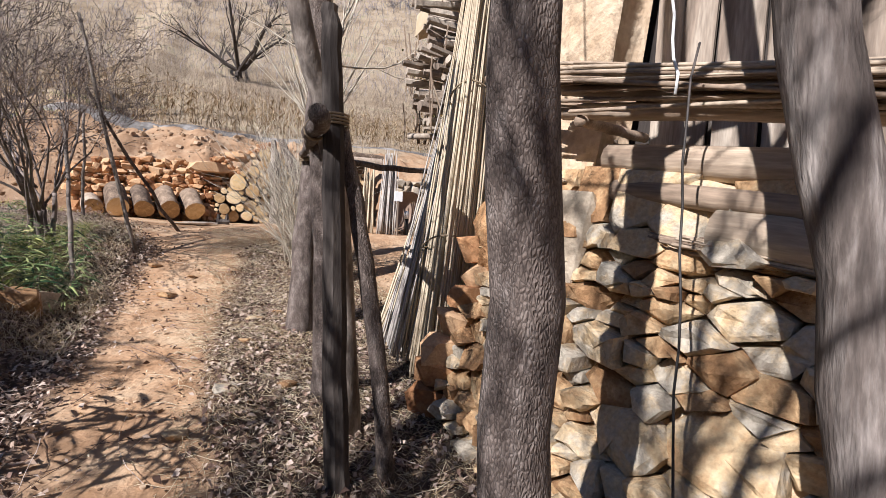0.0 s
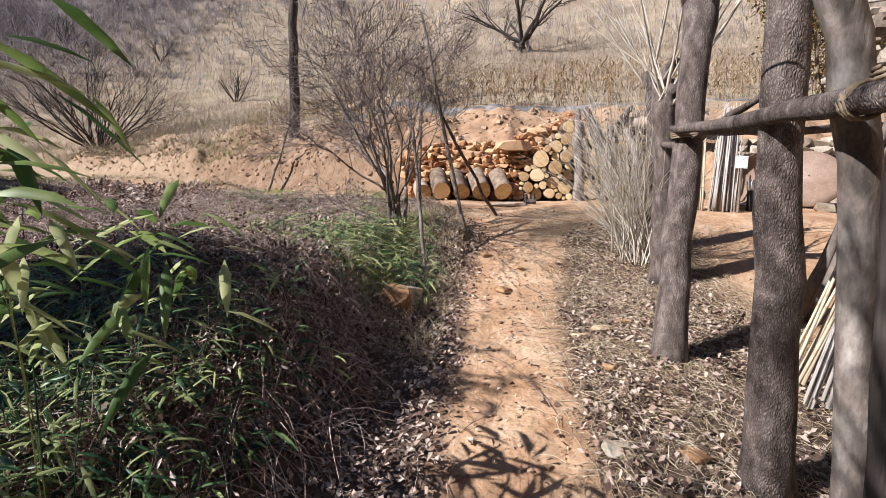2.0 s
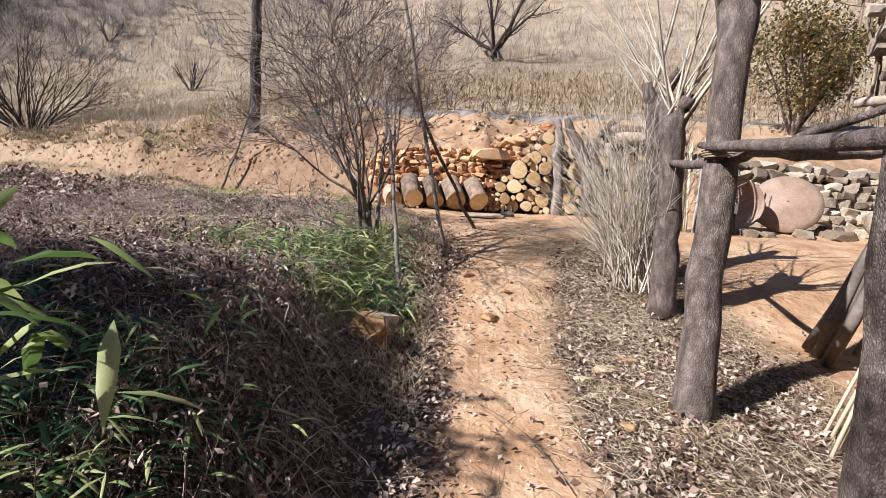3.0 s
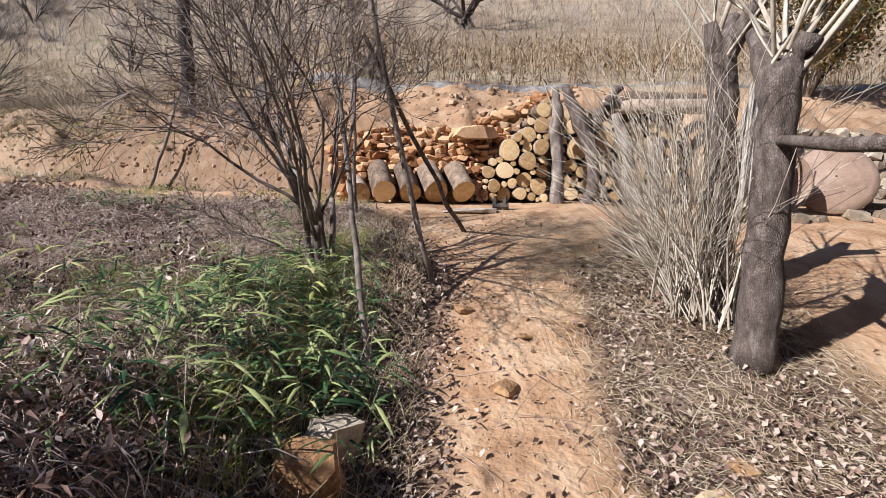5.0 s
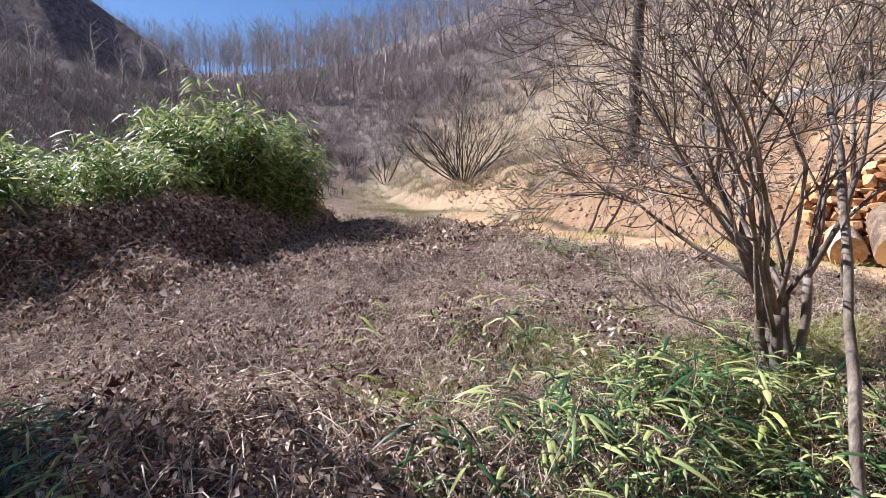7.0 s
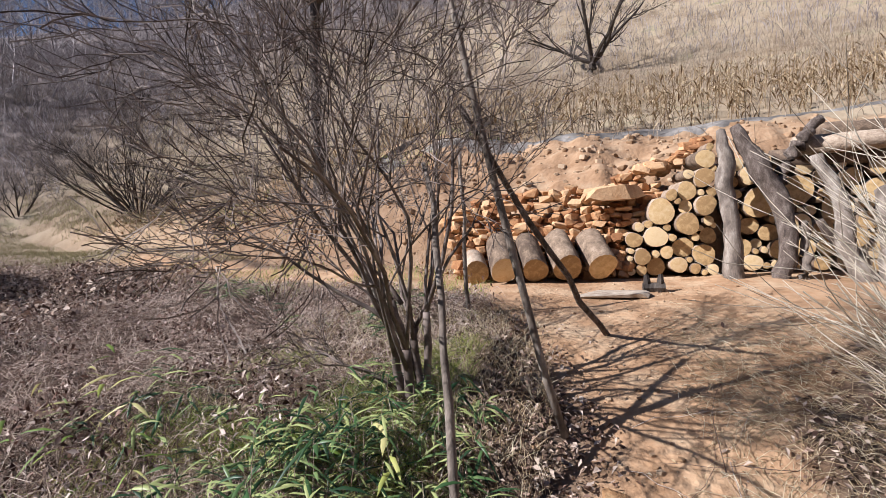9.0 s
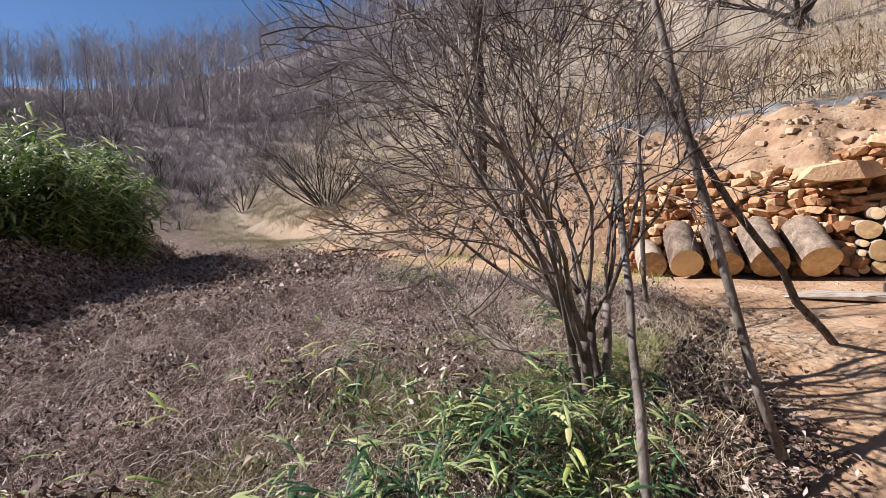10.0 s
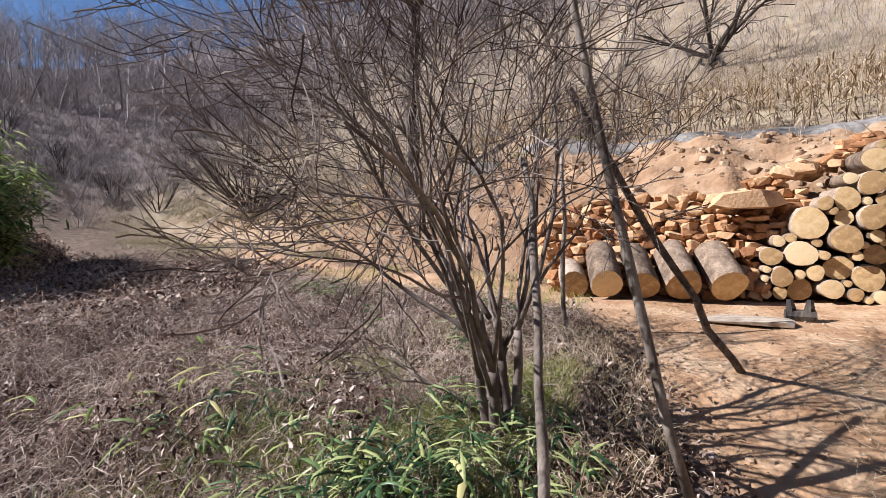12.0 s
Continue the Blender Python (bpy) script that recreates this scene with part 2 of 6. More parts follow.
STONE_RED = surface("orange_rubble", [(0.27, 0.125, 0.055), (0.44, 0.235, 0.11), (0.55, 0.355, 0.20)], 9, 0.95, 0.6, 34, objects=0.6, distance=0.015, fine=0.35, laid=True)
STONE_GREY = surface("grey_tan_stone", [(0.19, 0.145, 0.10), (0.33, 0.265, 0.19), (0.45, 0.38, 0.285)], 9, 0.9, 0.7, 34, objects=0.6, distance=0.015, fine=0.35, laid=True)
SOIL = surface("tan_soil", [(0.22, 0.135, 0.075), (0.34, 0.225, 0.135), (0.43, 0.315, 0.21)], 0.8, 0.95, 0.5, 12, island=0.6, distance=0.02)
CLAY = surface("clay_plaster", [(0.38, 0.26, 0.155), (0.50, 0.37, 0.245), (0.58, 0.46, 0.325)], 5, 0.95, 0.8, 14, distance=0.03, fine=0.4)
CLAY_RED = surface("orange_clay", [(0.27, 0.13, 0.055), (0.40, 0.22, 0.10), (0.50, 0.32, 0.17)], 4, 0.95, 1.0, 7, distance=0.05, fine=0.3)
CLAY_LID = surface("fired_clay", [(0.20, 0.13, 0.09), (0.29, 0.20, 0.145), (0.36, 0.265, 0.20)], 4, 0.6, 0.3, 30, fine=0.3)
LITTER = surface("dead_leaves", [(0.08, 0.046, 0.033), (0.25, 0.16, 0.12), (0.40, 0.29, 0.22), (0.54, 0.43, 0.35)], 3, 0.8, 0, island=0.9, through_light=0.15)
VINE_LEAF = surface("shrivelled_leaves", [(0.05, 0.024, 0.018), (0.17, 0.092, 0.070), (0.38, 0.255, 0.205), (0.60, 0.49, 0.43)], 3, 0.8, 0, island=0.9, through_light=0.15)
VINE = surface("dry_vines", [(0.12, 0.075, 0.058), (0.30, 0.215, 0.17), (0.54, 0.44, 0.37)], 2, 0.85, 0, island=0.8)
STRAW = surface("dry_straw", [(0.38, 0.28, 0.16), (0.54, 0.43, 0.28), (0.66, 0.57, 0.41)], 2, 0.8, 0, island=0.8, through_light=0.15)
GRASS_TAN = surface("tan_grass", [(0.20, 0.15, 0.105), (0.32, 0.25, 0.185), (0.45, 0.37, 0.29)], 0.6, 0.85, 0, island=0.7, through_light=0.1)
GREEN = surface("bamboo_leaf", [(0.02, 0.05, 0.02), (0.055, 0.115, 0.04), (0.15, 0.22, 0.08), (0.36, 0.40, 0.16)], 3, 0.42, 0, island=0.9, through_light=0.2)
BAMBOO = surface("tall_bamboo_leaf", [(0.08, 0.14, 0.035), (0.18, 0.26, 0.07), (0.30, 0.36, 0.12), (0.46, 0.48, 0.22)], 3, 0.5, 0, island=0.8, through_light=0.35)
GRASS = surface("green_grass", [(0.14, 0.21, 0.04), (0.30, 0.37, 0.08), (0.46, 0.49, 0.14), (0.54, 0.50, 0.22)], 3, 0.5, 0, island=0.8, through_light=0.3)
EVERGREEN = surface("rusty_evergreen", [(0.08, 0.09, 0.03), (0.20, 0.17, 0.06), (0.34, 0.22, 0.09)], 2, 0.6, 0, island=0.8, through_light=0.2)
GRASS_OLIVE = surface("olive_grass", [(0.17, 0.155, 0.065), (0.29, 0.255, 0.12), (0.42, 0.36, 0.21)], 0.6, 0.85, 0, island=0.7, through_light=0.15)
CROP = surface("dead_crop_straw", [(0.20, 0.13, 0.07), (0.35, 0.25, 0.14), (0.50, 0.39, 0.25)], 2, 0.85, 0, island=0.8, through_light=0.15)
FILM = surface("black_mulch_film", [(0.05, 0.046, 0.042), (0.17, 0.155, 0.14), (0.40, 0.37, 0.34)], 3, 0.55, 0.6, 9, distance=0.05)
# paler and bluer than near twigs: distance haze put into the colour
FARWOOD = surface("far_wood", [(0.13, 0.108, 0.105), (0.25, 0.215, 0.21), (0.41, 0.37, 0.37)], 0.2, 0.95, 0, island=0.6)
IRON = surface("dark_iron", [(0.02, 0.02, 0.02), (0.05, 0.045, 0.04), (0.10, 0.08, 0.07)], 6, 0.6, 0.3, 30)
WHITE_PLASTIC = surface("white_plastic", [(0.70, 0.70, 0.68), (0.78, 0.78, 0.76)], 5, 0.4, 0)
TWINE = surface("jute_twine", [(0.18, 0.13, 0.08), (0.30, 0.23, 0.15)], 30, 0.9, 0.3, 90)
BLUE_CLOTH = surface("blue_grey_stalk", [(0.24, 0.21, 0.18), (0.40, 0.36, 0.32), (0.56, 0.51, 0.45)], 8, 0.8, 0.3, 60, (1, 1, 0.2), island=0.6)

# ---- ground ----
PATH_Z = ((-60, -7), (-3, -0.5), (0, 0.0), (1.8, 0.34), (3.8, 0.60), (4.9, 0.97), (6.0, 1.22), (7.2, 1.36), (9, 1.43), (60, 1.6))
LEFT_Z = ((-60, -5), (-3, 0.15), (0, 0.48), (1.5, 0.66), (2.4, 0.78), (3.2, 0.88), (4.5, 1.02), (6.2, 1.18), (8, 1.46), (11, 1.85), (60, 2.5))
FOOT = ((-300, 130), (-40, 24), (-20, 15.0), (-12.2, 12.0), (-9, 10.8), (-4.6, 9.1), (-2, 8.25), (3.2, 8.2), (3.3, 7.5), (9, 8.2), (300, 30))
FOOT_FAR = tuple(q for q in FOOT if q[0] != 3.3)
BANK = ((0, 0), (0.25, 0.75), (0.7, 1.05), (1.2, 1.3), (2.3, 1.95), (3.2, 2.2), (16, 7.0), (40, 16.5), (400, 170))


def table(pairs, v):
    return np.interp(v, [p[0] for p in pairs], [p[1] for p in pairs])


def ridge_rise(left):
    """Tangent of the skyline's height by the bearing, in degrees left of north."""
    return table(((-180, 0.3), (-90, 0.4), (-20, 0.62), (30, 0.55), (48, 0.41), (57, 0.365), (66, 0.31), (71, 0.29), (82, 0.27), (95, 0.28), (130, 0.25), (180, 0.3)), left)


def plan_height(x, y):
    x, y = np.asarray(x, float), np.asarray(y, float)
    lane, bank_w = table(PATH_Z, y), smooth(-0.50, -1.30, x + 0.10 * np.sin(y * 1.7))
    bank_w = bank_w * (1 - smooth(4.9, 6.2, y) * smooth(-3, -1, x))
    z = lane * (1 - bank_w) + table(LEFT_Z, y) * bank_w
    z = z + 0.05 * smooth(-1.5, -8, x) * np.maximum(0, -x - 2) * smooth(9, 3, y)
    z = z + 0.15 * smooth(1.7, 0.5, np.hypot(x + 8.3, (y - 6.4) * 1.2)) + 0.24 * smooth(1.2, 0.2, np.hypot((x + 1.95) / 1.1, y - 2.5))
    brow = table(((-3, -4.6), (2, -5.6), (3.5, -6.0), (5, -7.2), (6.2, -8.6), (7.5, -10.5), (9, -13)), y) + 0.5 * noise2(x, y, 1.1, 14) + 0.25 * noise2(x, y, 0.4, 15)
    z = z + 0.75 * smooth(0.0, 1.8, brow - x) * smooth(9.5, 6.8, y) * smooth(-6, -2, y)
    foot = table(FOOT, x)
    step = smooth(2.8, 1.0, y - foot)
    foot = foot * step + table(FOOT_FAR, x) * (1 - step)
    rise = table(BANK, y - foot)
    soft = 1 - smooth(-2.2, -5.0, x) * 0.25
    z = z + np.where(y > foot, rise * soft, 0)
    # hills all round
    dx, dy = x + 0.45, y - 2.7
    r = np.hypot(dx, dy)
    left = np.degrees(np.arctan2(-dx, dy))
    top = ridge_rise(left) * 150
    k = np.clip((r - 18) / 132, 0, 1)
    away = top * (0.10 * (1 - k) + k) * (1 - 0.65 * smooth(150, 600, r))
    blend = smooth(15, 45, r)
    z = z * (1 - blend) + 1.5 * np.logaddexp(away / 1.5, z * smooth(75, 45, r) / 1.5) * blend
    # the shaded hill across the valley
    near = np.tan(np.radians(table(((66, 0), (70, 9), (74, 14), (79, 16.9), (87, 20), (95, 21.5), (110, 23), (140, 24), (170, 10), (180, 0)), left)))
    kk = np.clip((r - 58) / 22, 0, 1)
    z = np.maximum(z, near * 80 * kk * (1 - 0.5 * smooth(80, 200, r)) + np.where(kk > 0, 1.0, -50))
    return z


def lane_mask(x, y):
    mid = table(((-3, 0.15), (0, 0.15), (2, 0.12), (4, 0.1), (5.5, 0.35), (7, 0.5)), y)
    wide = table(((-3, 0.55), (1, 0.45), (3, 0.45), (5, 0.55), (6.3, 1.5), (7.5, 2.5)), y)
    m = smooth(1.0, 0.55, np.abs(x - mid + 0.08 * noise2(x, y, 0.5, 3)) / wide) * smooth(8.6, 8.0, y)
    yard = smooth(1.5, 2.2, x) * smooth(9, 7, x) * smooth(1.6, 2.4, y) * smooth(7.9, 7.3, y)
    trail_y = table(((-14, 12.2), (-12, 11.3), (-9, 10.0), (-5.5, 8.4), (-2, 7.6), (0, 7.3)), x)
    trail = smooth(0.75, 0.35, np.abs(y - trail_y)) * smooth(-11, -8, x) * smooth(1, 0, x)
    return np.clip(np.maximum(np.maximum(m, yard), trail), 0, 1)


def ground_at(x, y):
    x, y = np.asarray(x, float), np.asarray(y, float)
    z = plan_height(x, y)
    m = lane_mask(x, y)
    r = np.hypot(x, y - 4)
    bumpy = (1 - 0.55 * m) * smooth(40, 8, r)
    z = z + (0.055 + 0.05 * smooth(-1.0, -2.0, x)) * noise2(x, y, 0.7, 1) * bumpy + 0.022 * noise2(x, y, 0.23, 2) * bumpy + 0.008 * noise2(x, y, 0.09, 5) * bumpy
    foot = table(FOOT, x)
    rough = smooth(0, 0.3, y - foot) * smooth(3.0, 1.0, y - foot)
    z = z + 0.20 * rough * noise2(x, y, 0.6, 8) + 0.10 * rough * noise2(x, y, 0.19, 9)
    return z + smooth(30, 80, r) * (2.5 * noise2(x, y, 22, 11) + 1.0 * noise2(x, y, 8, 12))


def axis(a, b, step, far):
    core = list(np.arange(a, b, step))
    low, high, s = [a], [core[-1]], step
    while high[-1] < far:
        s *= 1.13
        high.append(high[-1] + s)
    s = step
    while low[-1] > -far:
        s *= 1.13
        low.append(low[-1] - s)
    return np.array(low[:0:-1] + core + high[1:])


GX, GY = axis(-7, 5.5, 0.065, 1800), axis(-1.2, 10.5, 0.065, 1800)
gx, gy = np.meshgrid(GX, GY)
gz = ground_at(gx, gy)
nx, ny = len(GX), len(GY)
idx = np.arange(nx * ny).reshape(ny, nx)
quads = np.stack([idx[:-1, :-1], idx[:-1, 1:], idx[1:, 1:], idx[1:, :-1]], -1).reshape(-1, 4)
gme = bpy.data.meshes.new("ground")
gme.from_pydata(np.stack([gx, gy, gz], -1).reshape(-1, 3).tolist(), [], quads.tolist())
gme.polygons.foreach_set("use_smooth", [True] * len(gme.polygons))
# what covers the soil: bare earth, leaf mould, pasture, woodland
foot_g = table(FOOT, gx)
past = gy - foot_g
bare = np.maximum(lane_mask(gx, gy), smooth(-0.3, 0.1, past) * smooth(3.1, 2.2, past + 0.5 * noise2(gx, gy, 1.3, 4)) * (0.45 + 0.29 * smooth(-2.8, -1.4, gx)) * smooth(24, 14, np.hypot(gx, gy - 4)))
rg = np.hypot(gx + 0.45, gy - 2.7)
left_g = np.degrees(np.arctan2(-gx - 0.45, gy - 2.7))
woods = smooth(0.85, 1.25, (rg + 3 * noise2(gx, gy, 6, 6)) / table(((-60, 70), (0, 70), (20, 44), (40, 34), (56, 29), (75, 27), (100, 25)), left_g)) * smooth(14, 20, rg)
pasture = np.maximum(smooth(0.8, 2.8, past), 0.7 * smooth(-6, -8, gx) * smooth(-2.5, -0.5, past)) * (1 - woods)
col = gme.color_attributes.new("cover", "FLOAT_COLOR", "POINT")
col.data.foreach_set("color", np.stack([bare, pasture, woods, np.ones_like(bare)], -1).reshape(-1))


def ground_material():
    m = bpy.data.materials.new("soil_and_pasture")
    m.use_nodes = True
    nt = m.node_tree
    b = nt.nodes["Principled BSDF"]
    b.inputs["Roughness"].default_value = 0.95
    b.inputs["Specular IOR Level"].default_value = 0.15
    co = nt.nodes.new("ShaderNodeTexCoord")
    at = nt.nodes.new("ShaderNodeAttribute")
    at.attribute_name = "cover"
    sp = nt.nodes.new("ShaderNodeSeparateColor")
    nt.links.new(at.outputs["Color"], sp.inputs[0])

    def tone(scale, colors, detail=10):
        n = nt.nodes.new("ShaderNodeTexNoise")
        n.inputs["Scale"].default_value, n.inputs["Detail"].default_value, n.inputs["Roughness"].default_value = scale, detail, 0.68
        nt.links.new(co.outputs["Object"], n.inputs["Vector"])
        r = nt.nodes.new("ShaderNodeValToRGB")
        while len(r.color_ramp.elements) < len(colors):
            r.color_ramp.elements.new(0.5)
        for i, c in enumerate(colors):
            r.color_ramp.elements[i].position, r.color_ramp.elements[i].color = 0.3 + 0.4 * i / (len(colors) - 1), (*c, 1)
        nt.links.new(n.outputs["Fac"], r.inputs[0])
        return r.outputs[0]

    def mix(f, a, c):
        x = nt.nodes.new("ShaderNodeMix")
        x.data_type = "RGBA"
        nt.links.new(f, x.inputs[0])
        nt.links.new(a, x.inputs[6])
        nt.links.new(c, x.inputs[7])
        return x.outputs[2]

    mould = tone(5, ((0.055, 0.036, 0.026), (0.12, 0.083, 0.06), (0.22, 0.165, 0.12)))
    earth = tone(3, ((0.25, 0.138, 0.07), (0.40, 0.25, 0.145), (0.53, 0.385, 0.25)))
    grass = tone(0.7, ((0.17, 0.12, 0.075), (0.27, 0.205, 0.135), (0.37, 0.295, 0.205), (0.21, 0.20, 0.105)))
    # woodland floor lightened and greyed likewise, haze mixed into its tones
    forest = tone(1.1, ((0.07, 0.053, 0.050), (0.18, 0.145, 0.135), (0.31, 0.26, 0.24)))
    c = mix(sp.outputs[1], mould, grass)
    c = mix(sp.outputs[2], c, forest)
    c = mix(sp.outputs[0], c, earth)
    nt.links.new(c, b.inputs["Base Color"])
    n = nt.nodes.new("ShaderNodeTexNoise")
    n.inputs["Scale"].default_value, n.inputs["Detail"].default_value = 22, 10
    nt.links.new(co.outputs["Object"], n.inputs["Vector"])
    bp = nt.nodes.new("ShaderNodeBump")
    bp.inputs["Strength"].default_value, bp.inputs["Distance"].default_value = 0.7, 0.03
    nt.links.new(n.outputs["Fac"], bp.inputs["Height"])
    nt.links.new(bp.outputs[0], b.inputs["Normal"])
    return m


gme.materials.append(ground_material())
tagged(new("ground", gme), "orange earth path, leaf mould and dry hillside pasture", "ground", kind="structure")


def G(x, y):
    return float(ground_at(x, y))


# ---- trees by the path ----
def trunk_lines(points, radii, n=14, wob=0.006, seed=1):
    rng = np.random.default_rng(seed)
    t = np.linspace(0, 1, n)
    k = np.linspace(0, 1, len(points))
    p = np.stack([np.interp(t, k, [q[i] for q in points]) for i in range(3)], 1)
    for _ in range(2):
        p[1:-1] = (p[:-2] + 2 * p[1:-1] + p[2:]) / 4
    p[1:-1] += rng.normal(0, wob, (n - 2, 3))
    r = np.interp(t, k, radii) * (1 + rng.normal(0, 0.03, n))
    return p, r


def path_tree(name, label, points, radii, limbs, seed, material=BARK):
    """A tree with a thick bark trunk and some limbs: (height share, way, length, radius, depth)."""
    rng = np.random.default_rng(seed)
    base = Vector(points[0])
    tree = thing(name, label, "tree", base)
    p, r = trunk_lines(points, radii, seed=seed)
    p = p - np.array(base)
    r[0] *= 1.25
    part("trunk", mesh_of("trunk", *tubes([(p, r)], 14), material, True), tree)
    for share, way, length, rad, depth in limbs:
        at = p[min(int(share * (len(p) - 1)), len(p) - 1)]
        g = grow(rng, at, way, length, rad, depth, 4, 0.7, 0.1, 0.10)
        part("limb", mesh_of("limb", *wood(g), material, True), tree)
    return tree


path_tree("walnut_tree", "tall grey-barked tree trunk beside the stone wall", [(1.045, 0.255, 0.0), (1.02, 0.25, 1.2), (0.995, 0.245, 2.2), (0.98, 0.26, 4.2)], [0.085, 0.078, 0.072, 0.05],
          [(0.55, (-1, 0.2, 1), 2.0, 0.03, 2), (0.7, (-0.6, -0.8, 0.8), 2.0, 0.03, 2), (0.8, (0.2, -1, 1), 1.6, 0.025, 2), (0.95, (-0.3, 0.3, 1), 2.0, 0.03, 2)], 3)
path_tree("leaning_tree", "bare leaning trunk with pale peeling bark by the wall", [(1.53, -0.25, 0.1), (1.497, -0.16, 0.83), (1.450, -0.05, 1.7), (1.33, 0.20, 3.6)], [0.078, 0.067, 0.066, 0.045],
          [(0.7, (-1, -0.3, 0.7), 1.8, 0.025, 2), (0.9, (-0.8, 0.5, 0.8), 1.8, 0.025, 2)], 4, BARK_SPLIT)
path_tree("fence_tree", "grey-barked tree used as a fence post on the path", [(1.0, 1.92, 0.3), (0.97, 1.90, 1.0), (0.93, 1.88, 1.7), (0.88, 1.86, 2.5), (0.82, 1.9, 3.6)], [0.088, 0.072, 0.066, 0.06, 0.045],
          [(0.7, (-0.7, 0.6, 1), 1.6, 0.025, 2), (0.9, (0.6, 0.4, 1), 1.6, 0.02, 2)], 5)
path_tree("fence_tree", "slim trunk spotted with pale lichen behind a charred post", [(1.02, 1.55, 0.3), (0.95, 1.52, 1.3), (0.86, 1.49, 1.75), (0.77, 1.46, 1.98), (0.66, 1.44, 2.5), (0.62, 1.5, 3.4)], [0.045, 0.046, 0.046, 0.046, 0.04, 0.03],
          [(0.72, (-1.0, 0.35, 0.22), 1.3, 0.006, 1), (0.85, (-0.9, 0.3, 0.6), 1.0, 0.016, 2)], 6, BARK_PALE)

# ---- pollarded trees and the brush ----
def pollard(name, label, points, radii, shoots, seed, stubs=3):
    rng = np.random.default_rng(seed)
    base = Vector(points[0])
    tree = thing(name, label, "tree", base)
    p, r = trunk_lines(points, radii, seed=seed)
    p = p - np.array(base)
    r[0] *= 1.2
    part("trunk", mesh_of("trunk", *tubes([(p, r)], 14), BARK, True), tree)
    for i in range(stubs):
        a = rng.uniform(0, 6.28)
        w = np.array([math.cos(a), math.sin(a), 1.1])
        e = p[-1] + w * rng.uniform(0.10, 0.2)
        part("stub", mesh_of("stub", *tubes([(bent(p[-2], e, 5, 0.008, rng), np.linspace(r[-1] * 0.8, r[-1] * 0.45, 5))], 10), BARK, True), tree)
    for i in range(shoots):
        a = rng.uniform(0, 6.28)
        w = np.array([0.6 * math.cos(a), 0.6 * math.sin(a), 1.0])
        line = grow(rng, p[-1] + rng.normal(0, 0.04, 3), w, rng.uniform(0.5, 1.3), rng.uniform(0.007, 0.018), 1, 2, 0.4, 0.1, 0.05)
        part("shoot", mesh_of("shoot", *wood(line), TWIG_WHITE, True), tree, "bleached upright shoot")
    return tree


a1 = pollard("pollarded_tree", "pollarded grey tree with cut stubs beside the path", [(0.98, 2.84, 0.42), (1.0, 2.9, 1.0), (1.07, 3.0, 1.75), (1.12, 3.08, 2.3), (1.15, 3.15, 2.62)], [0.095, 0.082, 0.076, 0.082, 0.10], 8, 11, 4)
rng = np.random.default_rng(5)
for w, ln in (((-1, 0.3, 0.5), 0.7), ((-0.6, -0.5, 0.8), 0.6), ((1, 0.4, 0.15), 1.2)):
    part("branch", mesh_of("branch", *wood(grow(rng, (0.17, 0.31, 2.16), w, ln, 0.009, 1, 3, 0.5, 0.08, 0.10)), TWIG_WHITE, True), a1, "long bleached side branch")
pollard("pollarded_tree", "short pollarded trunk with bleached shoots behind the brush", [(1.36, 4.1, 0.72), (1.34, 4.08, 1.2), (1.30, 4.03, 1.8), (1.26, 4.0, 2.15)], [0.10, 0.088, 0.08, 0.09], 14, 12, 5)
pollard("pollarded_tree", "dark broken-topped trunk standing in the bleached brush", [(1.47, 4.66, 0.80), (1.46, 4.66, 1.4), (1.44, 4.68, 2.0), (1.41, 4.70, 2.45)], [0.10, 0.09, 0.085, 0.08], 6, 13, 3)

rng = np.random.default_rng(21)
brush = thing("brush_shrub", "bleached leafless brush shrub at the foot of a pollard", "shrub", (1.27, 4.52, G(1.27, 4.52)))
for i in range(95):
    a = rng.uniform(0, 6.28)
    tilt = rng.uniform(0.05, 0.6)
    w = np.array([tilt * math.cos(a) - 0.14, tilt * math.sin(a), 1.0])
    s = np.array([rng.normal(0, 0.09), rng.normal(0, 0.12), 0])
    line = grow(rng, s, w, rng.uniform(0.7, 1.45), rng.uniform(0.004, 0.008), 1, 6, 0.6, 0.08, 0.13)
    part("stem", mesh_of("stem", *wood(line), TWIG_WHITE, True), brush)


# ---- the bare shrub and its stakes ----
def bare_shrub(name, label, at, stems, height, spread, seed, depth=3, kids=5, lean=(0, 0), radius=0.022, material=TWIG, lift=0.12):
    rng = np.random.default_rng(seed)
    shrub = thing(name, label, "shrub", at)
    for i in range(stems):
        a = 6.283 * (i + rng.uniform(0, 0.6)) / stems
        t = spread * rng.uniform(0.25, 1.0)
        w = np.array([t * math.cos(a) + lean[0], t * math.sin(a) + lean[1], 1.0])
        g = grow(rng, np.array([0.05 * math.cos(a), 0.05 * math.sin(a), -0.08]), w, height * rng.uniform(0.75, 1.1), radius * rng.uniform(0.6, 1.2), depth, kids, 0.55, lift, 0.07)
        stem = part("stem", mesh_of("stem", *wood([(p, r, 3) for p, r, d in g if d >= depth - 1], fat=7), material, True), shrub)
        tagged(part("twig_spray", mesh_of("twig_spray", *wood([q for q in g if q[2] < depth - 1]), material), stem), kind="stuff")
    return shrub


